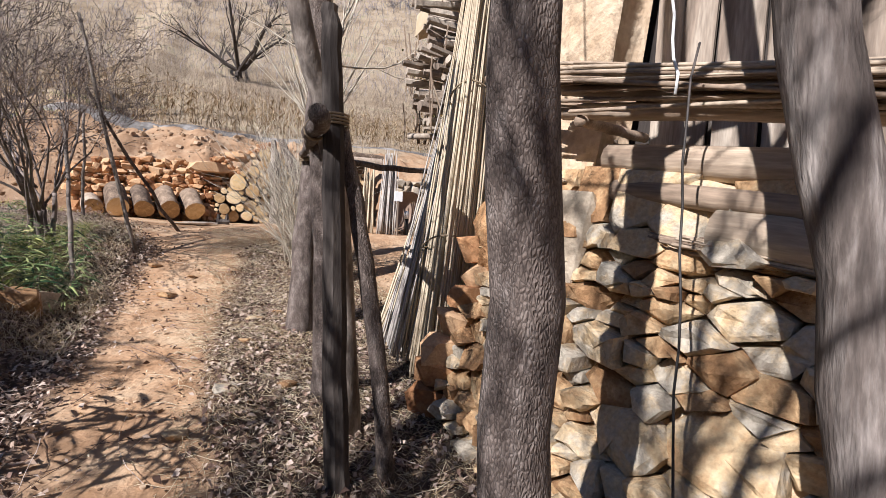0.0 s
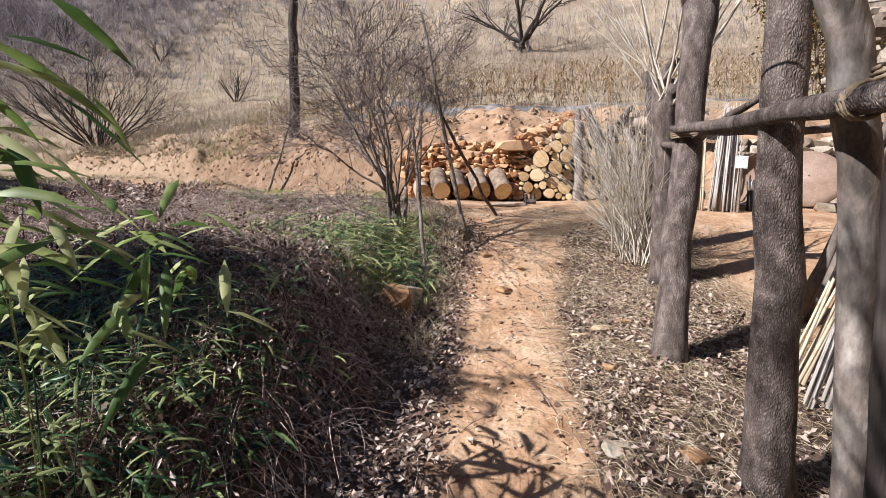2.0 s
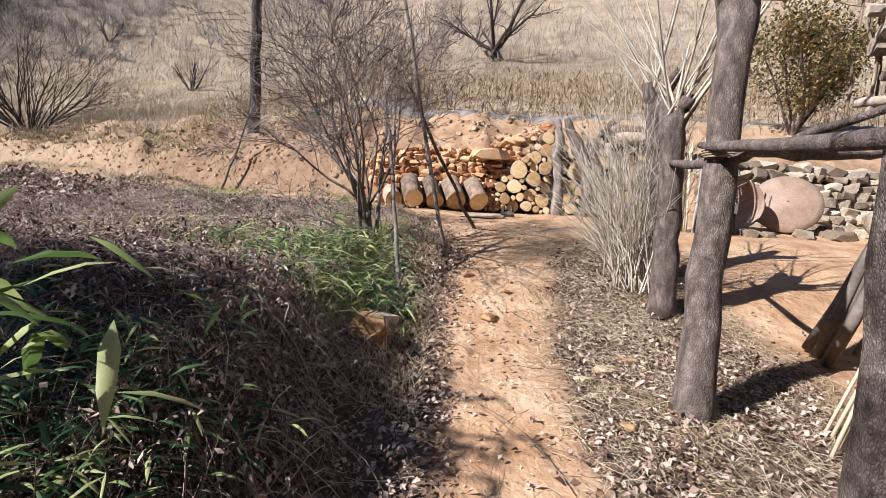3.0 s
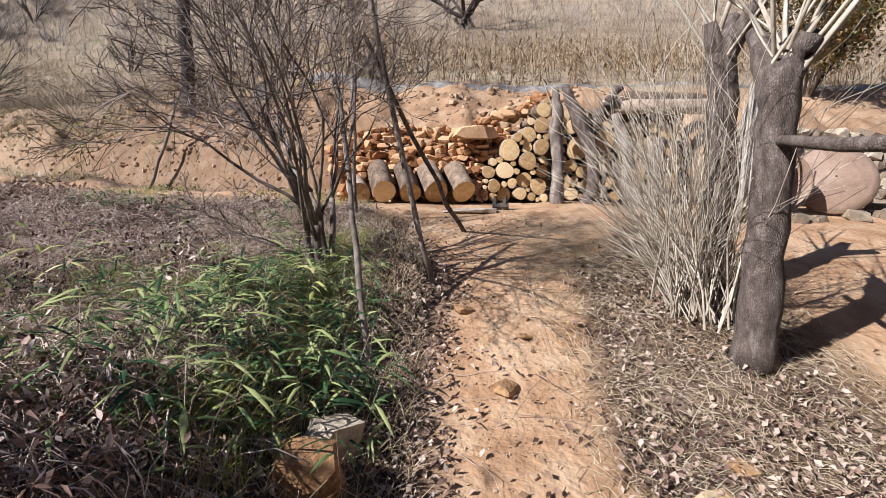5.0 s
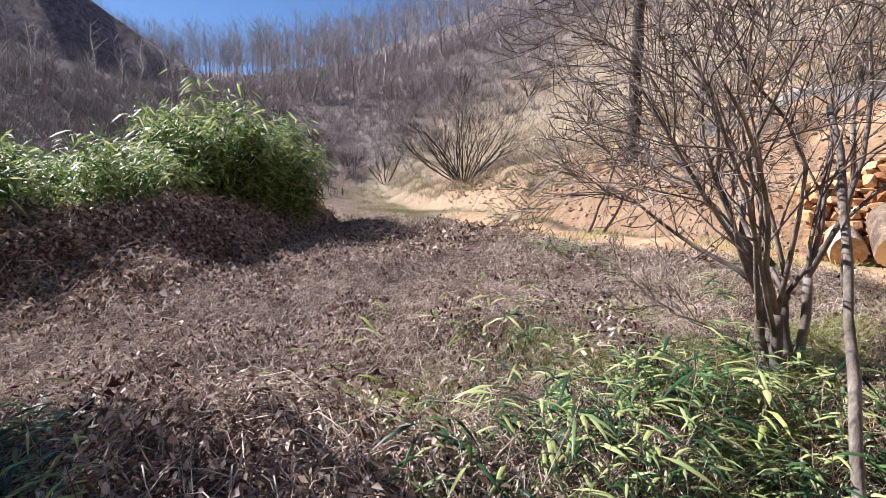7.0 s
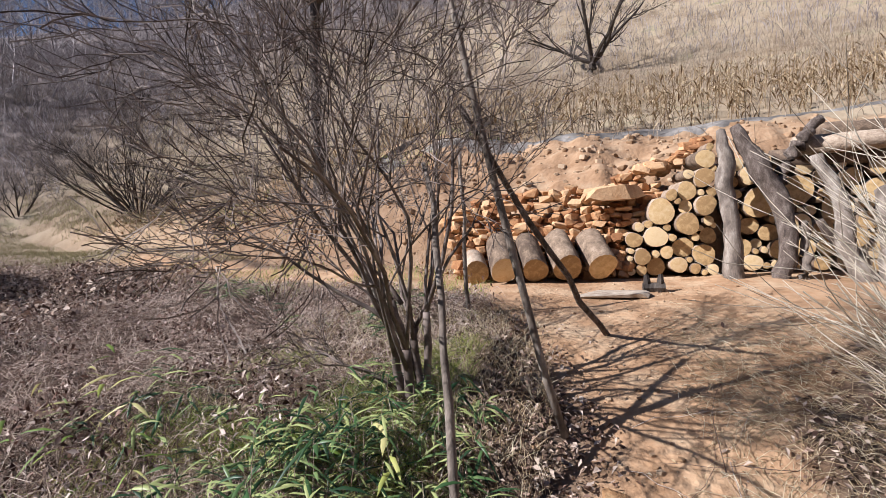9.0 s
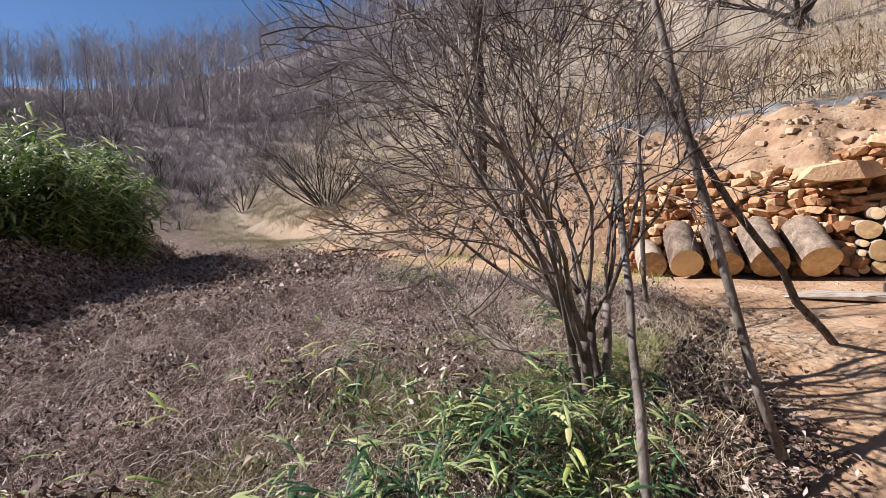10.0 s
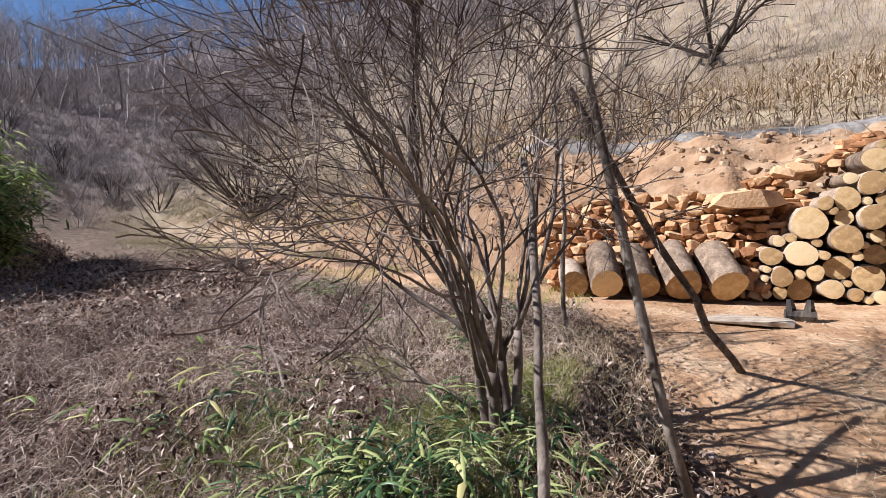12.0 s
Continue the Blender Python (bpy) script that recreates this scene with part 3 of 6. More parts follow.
def main_shrub():
    """The large shrub: stems rising close together from one foot, then leaning over the field in crooked limbs and twigs."""
    rng = np.random.default_rng(33)
    shrub = thing("bare_shrub", "large leafless grey-brown shrub with many stems beside the path", "shrub", (-1.05, 5.0, G(-1.05, 5.0)))

    def limb_from(at, way, length, r0, kids=6):
        g = grow(rng, at, way, length, r0, 3, kids, 0.8, 0.07, 0.18, taper=0.3)
        limb = part("limb", mesh_of("limb", *wood([(q, r, 3) for q, r, d in g if d == 3], fat=7, least=0.002), TWIG, True), shrub)
        for q, r, d in g:
            if d == 2:
                part("branch", mesh_of("branch", *tubes([(q, np.maximum(r, 0.002))], 6), TWIG, True), limb)
        tagged(part("twig_spray", mesh_of("twig_spray", *wood([q for q in g if q[2] < 2], least=0.0017), TWIG), limb), kind="stuff")

    for i in range(5):
        a = 6.283 * i / 5 + rng.uniform(-0.3, 0.3)
        foot = np.array([0.03 * math.cos(a), 0.03 * math.sin(a), -0.1])
        rise = rng.uniform(0.35, 0.8)
        knee = foot + np.array([0.13 * rise * math.cos(a) - 0.03, 0.13 * rise * math.sin(a), rise])
        p = bent(foot, knee, 8, 0.010, rng)
        r0 = rng.uniform(0.017, 0.026)
        part("stem", mesh_of("stem", *tubes([(p, np.linspace(r0 * 1.25, r0, 8))], 9), TWIG, True), shrub)
        for k in range(3):
            b = a + rng.normal(0, 0.9)
            t = rng.uniform(0.25, 1.0)
            at = p[-1] if k < 2 else p[int(rng.integers(4, 8))]
            limb_from(at, (t * math.cos(b) - 0.13, t * math.sin(b), 1.0), rng.uniform(1.2, 1.8), r0 * rng.uniform(0.5, 0.72))
    # low limbs arching out over the field
    for b, t, z, ln in ((3.3, 1.3, 0.05, 0.8), (3.5, 1.0, 0.40, 1.2), (3.0, 0.8, 0.55, 1.25)):
        limb_from((0.06 * math.cos(b), 0.06 * math.sin(b), z), (t * math.cos(b), t * math.sin(b), 1.0), ln, 0.014)
    return shrub


main_shrub()


def stake(label, a, b, r, seed, material=BARK_PALE):
    rng = np.random.default_rng(seed)
    a, b = np.array(a, float), np.array(b, float)
    p = bent(a, b, 9, 0.012, rng) - a
    return thing("stake", label, "stake", tuple(a), "stakes round the shrub", mesh_of("stake", *tubes([(p, np.linspace(r, r * 0.65, 9) * (1 + rng.normal(0, 0.05, 9)))], 8), material, True))


stake("rough wooden stake leaning into the bare shrub", (-0.60, 4.12, G(-0.6, 4.12) - 0.05), (-0.93, 4.95, 2.3), 0.020, 1)
stake("tall thin wooden stake tied beside the bare shrub", (-0.29, 4.88, 0.98), (-0.76, 4.78, 3.2), 0.021, 2)
stake("crooked prop leaning on a tall stake", (0.04, 6.03, 1.12), (-0.72, 4.90, 2.55), 0.021, 3, BARK)
stake("upright stake behind the bare shrub", (-1.02, 6.25, 1.15), (-1.02, 6.2, 2.6), 0.020, 4)
stake("grey stick leaning against the earth bank", (-4.58, 8.89, 1.5), (-4.15, 9.3, 3.15), 0.028, 5)

# ---- fence of posts and tied rails ----
post_p, post_r = trunk_lines([(0.90, 1.24, 0.15), (0.87, 1.27, 0.8), (0.86, 1.30, 1.5), (0.84, 1.33, 2.02), (0.835, 1.34, 2.14)], [0.054, 0.047, 0.045, 0.042, 0.03], 16, 0.003, 8)
thing("fence_post", "charred weathered wooden fence post with a split top", "post", (0.9, 1.24, 0.15), me=mesh_of("fence_post", *tubes([(post_p - np.array([0.9, 1.24, 0.15]), post_r)], 9), WOOD_DARK))
prop_p, prop_r = trunk_lines([(1.10, 1.22, 0.15), (1.05, 1.27, 0.77), (0.97, 1.32, 1.3), (0.90, 1.36, 1.66)], [0.038, 0.037, 0.034, 0.03], 12, 0.004, 9)
thing("fence_prop", "dark pole propping the charred fence post", "post", (1.10, 1.22, 0.15), me=mesh_of("fence_prop", *tubes([(prop_p - np.array([1.10, 1.22, 0.15]), prop_r)], 9), BARK, True))


def rail(label, pts, radii, seed):
    p, r = trunk_lines(pts, radii, 14, 0.008, seed)
    rl = thing("fence_rail", label, "rail", pts[0], "fence rails", mesh_of("fence_rail", *tubes([(p - np.array(pts[0]), r)], 9), BARK, True))
    return rl


rail("grey weathered pole tied to tree trunks as a rail", [(1.02, 3.12, 1.84), (0.98, 2.86, 1.79), (0.88, 1.95, 1.70), (0.78, 1.30, 1.63), (0.74, 1.02, 1.62)], [0.016, 0.024, 0.030, 0.034, 0.034], 1)
rail("thin crooked grey rail tied along the trees", [(1.33, 4.2, 1.86), (1.22, 3.7, 1.80), (1.12, 3.05, 1.74), (0.98, 2.5, 1.75), (0.90, 1.95, 1.78)], [0.02, 0.027, 0.027, 0.02, 0.012], 2)
rail("long grey pole running back from the pollard", [(1.0, 2.95, 1.80), (1.8, 3.5, 1.86), (2.7, 4.1, 1.98), (3.4, 4.6, 2.06)], [0.024, 0.028, 0.03, 0.022], 5)


def ring(at, radius, turns=3, axis_way=(0, 0, 1)):
    t = np.linspace(0, 2 * np.pi * turns, 14 * turns)
    q = Vector(axis_way).to_track_quat("Z", "Y")
    p = np.array([q @ Vector((radius * math.cos(a), radius * math.sin(a), 0.012 * (a / 6.28 - turns / 2))) for a in t])
    return thing("rope_tie", "dark twine lashing round a rail and trunk", "rope", at, "lashings", mesh_of("rope_tie", *tubes([(p, np.full(len(p), 0.005))], 5), TWINE, True))


ring((1.06, 2.98, 1.78), 0.088)
ring((0.935, 1.885, 1.70), 0.078)
ring((0.855, 1.32, 1.68), 0.062, 4)
ring((0.79, 1.35, 1.64), 0.04, 3, (0.1, 1, 0.1))

# ---- wood pile ----


def log(label, at, way, length, radius, seed, name="firewood_log", group="stacked firewood", split=0):
    """A sawn log: bark sleeve with a pale cut face at its near end, lying along way from at."""
    rng = np.random.default_rng(seed)
    n = 16
    q = Vector(way).to_track_quat("Z", "Y").to_matrix().to_4x4()
    ob = thing(name, label, "log", Matrix.Translation(at) @ q, group)
    ang = np.arange(n) * 2 * np.pi / n
    rr = radius * (1 + 0.06 * np.sin(ang * 2 + rng.uniform(0, 6)) + 0.04 * np.sin(ang * 3 + rng.uniform(0, 6)) + rng.normal(0, 0.012, n))
    zs = np.array([0, 0.012, length * 0.5, length])
    sc = np.array([0.965, 1.0, 0.99 + rng.normal(0, 0.02), 0.98])
    v = [(rr[j] * s * math.cos(ang[j]), rr[j] * s * math.sin(ang[j]), z) for z, s in zip(zs, sc) for j in range(n)]
    f = [(i * n + j, i * n + (j + 1) % n, (i + 1) * n + (j + 1) % n, (i + 1) * n + j) for i in range(3) for j in range(n)]
    f.append(tuple(3 * n + j for j in range(n)))
    part("bark", mesh_of("bark", v, f, LOG_BARK, True), ob)
    face = [(0, 0, -0.004)] + [(rr[j] * k * math.cos(ang[j]), rr[j] * k * math.sin(ang[j]), -0.003 + 0.003 * (k > 0.9)) for k in (0.5, 0.965) for j in range(n)]
    ff = [(0, 1 + (j + 1) % n, 1 + j) for j in range(n)] + [(1 + j, 1 + (j + 1) % n, 1 + n + (j + 1) % n, 1 + n + j) for j in range(n)]
    part("cut_face", mesh_of("cut_face", face, ff, CUT), ob, "pale sawn face")
    return ob


# four thick logs leaning back on the rubble
for i, (x, z, r) in enumerate(((-0.88, 1.55, 0.150), (-0.57, 1.54, 0.140), (-0.25, 1.55, 0.155), (0.09, 1.55, 0.150))):
    log("thick sawn log leaning on the rubble wall", (x, 7.40 + 0.06 * i, z - 0.02), (-0.28, 1.0, 0.62), 0.52, r, 40 + i, "thick_log", "thick sawn logs")
log("short dark log half buried at the pile end", (-1.20, 7.55, 1.50), (-0.3, 1.0, 0.3), 0.4, 0.14, 47, "thick_log", "thick sawn logs")

# the sawn stack beside the post, packed row on row
rng = np.random.default_rng(52)


def pack(x0, x1, z0, top, big, seed, y, tries=5000):
    r_ = np.random.default_rng(seed)
    got = list(big)
    for rad_lo, rad_hi in ((0.082, 0.10), (0.066, 0.085), (0.05, 0.066), (0.038, 0.05), (0.028, 0.038)):
        for _ in range(tries):
            r = r_.uniform(rad_lo, rad_hi)
            x, z = r_.uniform(x0 + r, x1 - r), r_.uniform(z0 + r, 3.2)
            if z + r > np.interp(x, [x0, x1], top):
                continue
            if all((x - a) ** 2 + (z - b) ** 2 > (r + c - 0.006) ** 2 for a, b, c in got):
                got.append((x, z, r))
    return got


for i, (x, z, r) in enumerate(pack(0.34, 1.22, 1.39, (1.80, 2.78), [(0.70, 2.06, 0.135), (0.93, 1.92, 0.112), (0.64, 1.80, 0.112), (0.90, 1.68, 0.105), (0.50, 1.60, 0.085), (1.10, 2.1, 0.10), (1.09, 1.60, 0.11)], 3, 7.9)):
    log("sawn firewood log with a pale cut end in a stack", (x, 7.86 + rng.uniform(-0.05, 0.07), z), (rng.normal(0, 0.04), 1, rng.normal(0.02, 0.03)), 0.5, r, 100 + i)
for i, (x, z, r) in enumerate(pack(1.36, 3.0, 1.39, (2.6, 2.45), [(1.62, 2.1, 0.15), (1.95, 2.2, 0.16), (2.3, 2.0, 0.15)], 4, 8.0, 3000)):
    log("darker sawn log stacked behind gnarled posts", (x, 8.0 + rng.uniform(-0.05, 0.06), z), (rng.normal(0, 0.05), 1, rng.normal(0.02, 0.03)), 0.45, r, 300 + i)


def gnarled(label, pts, radii, seed, name="gnarled_post", material=WOOD_GREY):
    rng = np.random.default_rng(seed)
    p, r = trunk_lines(pts, radii, 16, 0.012, seed)
    r = r * (1 + 0.10 * np.sin(np.linspace(0, 9, 16) + seed))
    return thing(name, label, "post", pts[0], "gnarled posts at the wood pile", mesh_of(name, *tubes([(p - np.array(pts[0]), r)], 10), BARK if seed in (2, 3, 7) else BARK_PALE, True))


gnarled("split pale-topped post standing at the wood pile", [(1.28, 7.62, 1.22), (1.28, 7.66, 1.8), (1.25, 7.74, 2.4), (1.24, 7.80, 2.82)], [0.085, 0.08, 0.075, 0.04], 1)
gnarled("twisted forked trunk leaning on the wood pile", [(1.58, 7.5, 1.22), (1.72, 7.55, 1.6), (1.68, 7.65, 2.1), (1.50, 7.75, 2.5), (1.36, 7.8, 2.85)], [0.075, 0.08, 0.085, 0.09, 0.05], 2)
gnarled("dark forked limb leaning on the wood pile", [(1.66, 7.75, 2.2), (1.8, 7.8, 2.5), (1.92, 7.82, 2.65), (2.1, 7.85, 2.85)], [0.06, 0.06, 0.055, 0.05], 3)
gnarled("thin bleached limb leaning on the wood pile", [(1.74, 7.48, 1.22), (1.82, 7.55, 1.5), (1.84, 7.62, 1.9)], [0.055, 0.045, 0.035], 4)
gnarled("bleached crooked trunk leaning on the wood pile", [(2.28, 7.42, 1.2), (2.12, 7.5, 1.6), (2.12, 7.6, 2.1), (1.98, 7.7, 2.5)], [0.085, 0.075, 0.07, 0.045], 5)
gnarled("rough stump post standing by the wood pile", [(2.42, 7.4, 1.2), (2.44, 7.45, 1.7), (2.42, 7.5, 2.15)], [0.12, 0.115, 0.10], 6)
gnarled("thin dark limb crossing the wood pile", [(1.95, 7.6, 1.9), (2.2, 7.6, 1.5), (2.35, 7.5, 1.25)], [0.03, 0.04, 0.05], 7)
for i, (x, z, ln, r) in enumerate(((1.9, 2.62, 1.3, 0.10), (1.75, 2.5, 1.2, 0.09), (2.2, 2.74, 1.1, 0.09))):
    log("long rough log laid across the wood pile", (x + ln, 7.85 + 0.12 * i, z), (-1, 0.08, 0.02 * i), ln, r, 400 + i, "long_log", "logs on the pile")

# rubble wall behind the thick logs
STONES = [hull(np.random.default_rng(200 + i), 26) for i in range(14)]


def stone_meshes(material):
    return [mesh_of("stone", v, f, material) for v, f in STONES]


RED, TAN, GREY = stone_meshes(STONE_RED), stone_meshes(STONE), stone_meshes(STONE_GREY)


def set_stone(parent, meshes, at, size, turn, rng, name="stone"):
    ob = part(name, meshes[int(rng.integers(len(meshes)))], parent)
    ob.matrix_basis = Matrix.LocRotScale(at, Euler(turn), size)
    return ob


rubble = thing("rubble_wall", "low wall of piled orange rubble stones behind the logs", "stone wall", (-0.4, 8.0, 1.36))
rng = np.random.default_rng(61)
for row in range(13):
    z = 0.02 + row * 0.078
    x = -1.15 - 0.03 * row + rng.uniform(0, 0.1)
    end = 0.75 + (0.35 if row > 6 else 0)
    while x < end:
        w = rng.uniform(0.06, 0.17)
        h = rng.uniform(0.055, 0.105)
        if z < 1.04 - 0.25 * max(0, -0.4 - x):
            set_stone(rubble, RED, (x + w / 2, -0.06 + 0.03 * row + rng.normal(0, 0.03), z + h / 2 + rng.normal(0, 0.012)), (w * 1.12, rng.uniform(0.16, 0.26), h * 1.15), (rng.normal(0, 0.2), rng.normal(0, 0.2), rng.normal(0, 0.4)), rng)
        x += w
for i in range(70):
    x = rng.uniform(0.55, 1.62)
    w = rng.uniform(0.07, 0.17)
    set_stone(rubble, RED, (x, 0.22 + rng.uniform(0, 0.25), 0.93 + 0.42 * (x - 0.55) + rng.uniform(-0.05, 0.10)), (w * 1.3, w, w * 0.6), (rng.normal(0, 0.2), rng.normal(0, 0.2), rng.normal(0, 0.5)), rng)
flag = thing("flat_stone", "wide flat orange stone lying on the rubble wall", "stone", (0.26, 8.02, 2.29), me=mesh_of("flat_stone", *hull(np.random.default_rng(9), 26, 0.45, 0.08), STONE_RED))
flag.scale = (0.56, 0.30, 0.15)
plank = thing("plank", "pale weathered plank lying before the wood pile", "plank", pose(0.12, 7.0, G(0.1, 7.0) + 0.03, 0, 0, -6), me=mesh_of("plank", *hull(np.random.default_rng(12), 24, 0.3, 0.05), WOOD_GREY))
plank.scale = (0.62, 0.20, 0.05)
block = thing("wood_block", "small notched dark wood block on the ground", "wood block", (0.48, 7.12, G(0.48, 7.12)))
for dx in (-0.05, 0.05):
    part("prong", mesh_of("prong", *tubes([(np.array([(dx, 0, -0.02), (dx * 1.1, 0, 0.09), (dx * 1.2, 0.01, 0.15)]), [0.035, 0.032, 0.02])], 6), WOOD_DARK), block)
part("body", mesh_of("body", *tubes([(np.array([(-0.09, 0, 0.035), (0.09, 0, 0.035)]), [0.045, 0.045])], 8), WOOD_DARK), block)

# ---- the hut: plinth, beams, boards ----
def box(w, d, h, rng=None, jitter=0.0, bevel=0.006):
    """A board with eased edges, from its centre."""
    bm = bmesh.new()
    bmesh.ops.create_cube(bm, size=1)
    for v in bm.verts:
        v.co = Vector((v.co.x * w, v.co.y * d, v.co.z * h))
        if rng is not None:
            v.co += Vector(rng.normal(0, jitter, 3))
    bmesh.ops.bevel(bm, geom=bm.edges[:], offset=bevel, segments=1, affect="EDGES")
    bm.verts.index_update()
    out = [tuple(v.co) for v in bm.verts], [tuple(q.index for q in f.verts) for f in bm.faces]
    bm.free()
    return out


def face_x(z):
    return 1.47 + 0.40 * max(0, z - 0.45)


before_hut = set(scene.objects)
plinth = thing("stone_plinth", "battered dry-stone plinth of tan fieldstones under the hut", "stone wall", (1.5, 0.0, 0.0), kind="")
core_v = [(face_x(z) + 0.12 - 1.5, y, z) for y in (-2.2, 1.52) for z in (-0.4, 0.45, 1.30)] + [(1.2, y, z) for y in (-2.2, 1.52) for z in (-0.4, 0.45, 1.30)]
core_f = [(0, 3, 4, 1), (1, 4, 5, 2), (2, 5, 11, 8), (6, 7, 10, 9), (7, 8, 11, 10), (0, 1, 7, 6), (1, 2, 8, 7), (3, 9, 10, 4), (4, 10, 11, 5)]
part("core", mesh_of("core", core_v, core_f, CLAY), plinth, "packed clay between the stones")
rng = np.random.default_rng(77)


def clip_cell(poly, mx, my, nx_, ny_):
    """The part of a polygon on the near side of the line through m with normal n."""
    out = []
    for i, (ax, ay) in enumerate(poly):
        bx, by = poly[(i + 1) % len(poly)]
        da, db = (ax - mx) * nx_ + (ay - my) * ny_, (bx - mx) * nx_ + (by - my) * ny_
        if da <= 0:
            out.append((ax, ay))
        if da * db < 0:
            f = da / (da - db)
            out.append((ax + (bx - ax) * f, ay + (by - ay) * f))
    return out


# centres along the wall, heights and sizes of the stones that stand out; smaller ones fill between
LARGE = ((0.20, 0.78, 0.50, 0.21), (0.49, 0.68, 0.34, 0.21), (0.41, 0.92, 0.17, 0.30), (0.28, 0.99, 0.16, 0.18), (0.14, 0.97, 0.22, 0.17), (0.52, 1.11, 0.16, 0.16), (0.71, 0.93, 0.28, 0.16), (0.62, 0.80, 0.30, 0.13),
         (0.27, 1.14, 0.26, 0.16), (0.40, 1.05, 0.18, 0.10), (0.06, 1.14, 0.22, 0.22), (0.71, 1.32, 0.20, 0.16), (0.89, 1.21, 0.18, 0.18), (0.52, 1.27, 0.18, 0.14), (0.36, 1.34, 0.24, 0.10), (0.34, 1.25, 0.28, 0.07),
         (0.82, 1.08, 0.24, 0.12), (0.0, 0.82, 0.22, 0.12), (-0.2, 0.95, 0.3, 0.2), (0.95, 0.92, 0.22, 0.14), (1.15, 0.75, 0.26, 0.15), (1.2, 0.95, 0.24, 0.15), (1.12, 1.12, 0.26, 0.15), (1.2, 0.55, 0.28, 0.16), (0.85, 0.68, 0.26, 0.14))
SQUASH = 1.9
sites = [(y_, z_ * SQUASH, min(w_, h_ * SQUASH) * 0.44) for y_, z_, w_, h_ in LARGE]
for size in (0.13, 0.09, 0.06):
    for _ in range(1500):
        y_, z_ = rng.uniform(-1.3, 1.5), rng.uniform(0.05, 1.40) * SQUASH
        if all(math.hypot(y_ - q[0], z_ - q[1]) > size / 2 + q[2] * 0.98 for q in sites):
            sites.append((y_, z_, size / 2))
for i, (sy, sz, sr) in enumerate(sites):
    cell = [(sy - 0.4, sz - 0.4), (sy + 0.4, sz - 0.4), (sy + 0.4, sz + 0.4), (sy - 0.4, sz + 0.4)]
    for k, (qy, qz, qr) in enumerate(sites):
        gap = math.hypot(qy - sy, qz - sz)
        if k != i and gap < 0.9:
            f = (gap * gap + sr * sr - qr * qr) / (2 * gap * gap)
            cell = clip_cell(cell, sy + (qy - sy) * f, sz + (qz - sz) * f, (qy - sy) / gap, (qz - sz) / gap)
            if len(cell) < 3:
                break
    if len(cell) < 3:
        continue
    cell = [(y_, z_ / SQUASH) for y_, z_ in cell if -1.5 < y_ < 1.72]
    if len(cell) < 3:
        continue
    mid = np.mean(cell, axis=0)
    wide = max(math.hypot(y_ - mid[0], z_ - mid[1]) for y_, z_ in cell)
    if wide < 0.018:
        continue
    shrink = 1 - min(0.15, 0.003 / wide)
    tilt_y, tilt_z, proud = rng.normal(0, 0.26), rng.normal(-0.10, 0.24), rng.uniform(-0.03, 0.06)
    ring_v, n_c = [], len(cell)
    turned = [(y_ + rng.normal(0, 0.09) * wide, z_ + rng.normal(0, 0.07) * wide) for y_, z_ in cell]
    for inset, depth, slope in ((0.93, 0.14, 0.0), (1.02, 0.05, 0.4), (0.97, 0.006, 1.0), (rng.uniform(0.66, 0.9), -0.012, 1.0)):
        for y_, z_ in turned:
            dy_, dz_ = (y_ - mid[0]) * shrink * inset, (z_ - mid[1]) * shrink * inset
            jut = depth - proud + slope * (tilt_y * dy_ + tilt_z * dz_) + (rng.normal(0, 0.006) if depth < 0.1 else 0)
            ring_v.append((0.40 * dz_ * (mid[1] > 0.45) + jut, dy_, dz_))
    top_v = len(ring_v)
    ring_v.append((-0.018 - proud + rng.normal(0, 0.008), rng.normal(0, 0.1) * wide, rng.normal(0, 0.1) * wide))
    ring_f = [(r_ * n_c + j, r_ * n_c + (j + 1) % n_c, (r_ + 1) * n_c + (j + 1) % n_c, (r_ + 1) * n_c + j) for r_ in range(3) for j in range(n_c)]
    ring_f += [(3 * n_c + j, 3 * n_c + (j + 1) % n_c, top_v) for j in range(n_c)]
    part("stone", mesh_of("stone", ring_v, [f_[::-1] for f_ in ring_f], STONE), plinth, at=Matrix.Translation((face_x(mid[1]) - 1.5 + 0.03, mid[0], mid[1])))
# rounded clay-caked stones at the open end
for z_ in np.arange(0.35, 1.15, 0.13):
    for x_ in (0.02, 0.26):
        w_ = rng.uniform(0.15, 0.24)
        set_stone(plinth, RED, (face_x(z_) - 1.5 + x_ + rng.normal(0.04, 0.02), 1.53 + rng.normal(0, 0.02), z_), (w_ * 1.25, 0.2, 0.14), (rng.normal(0, 0.15), rng.normal(0, 0.15), rng.normal(0, 0.3)), rng)


def boulder(seed, rough=0.16):
    """A lumpy clay mass of size 1."""
    bm = bmesh.new()
    bmesh.ops.create_icosphere(bm, subdivisions=4, radius=0.5)
    for v in bm.verts:
        c = v.co.copy()
        k = noise2(c.x * 3 + seed, c.y * 3 + c.z * 1.7, 0.7, seed) + 0.5 * noise2(c.x * 4 - c.z * 2, c.y * 4 + c.z * 3, 0.35, seed + 1) + 0.25 * noise2(c.y * 5 + c.z * 4, c.x * 5, 0.15, seed + 2)
        v.co = c * (1 + rough * float(k))
        v.co.z = max(v.co.z, -0.4)
    bm.verts.index_update()
    out = [tuple(v.co) for v in bm.verts], [tuple(q.index for q in f.verts) for f in bm.faces]
    bm.free()
    return out


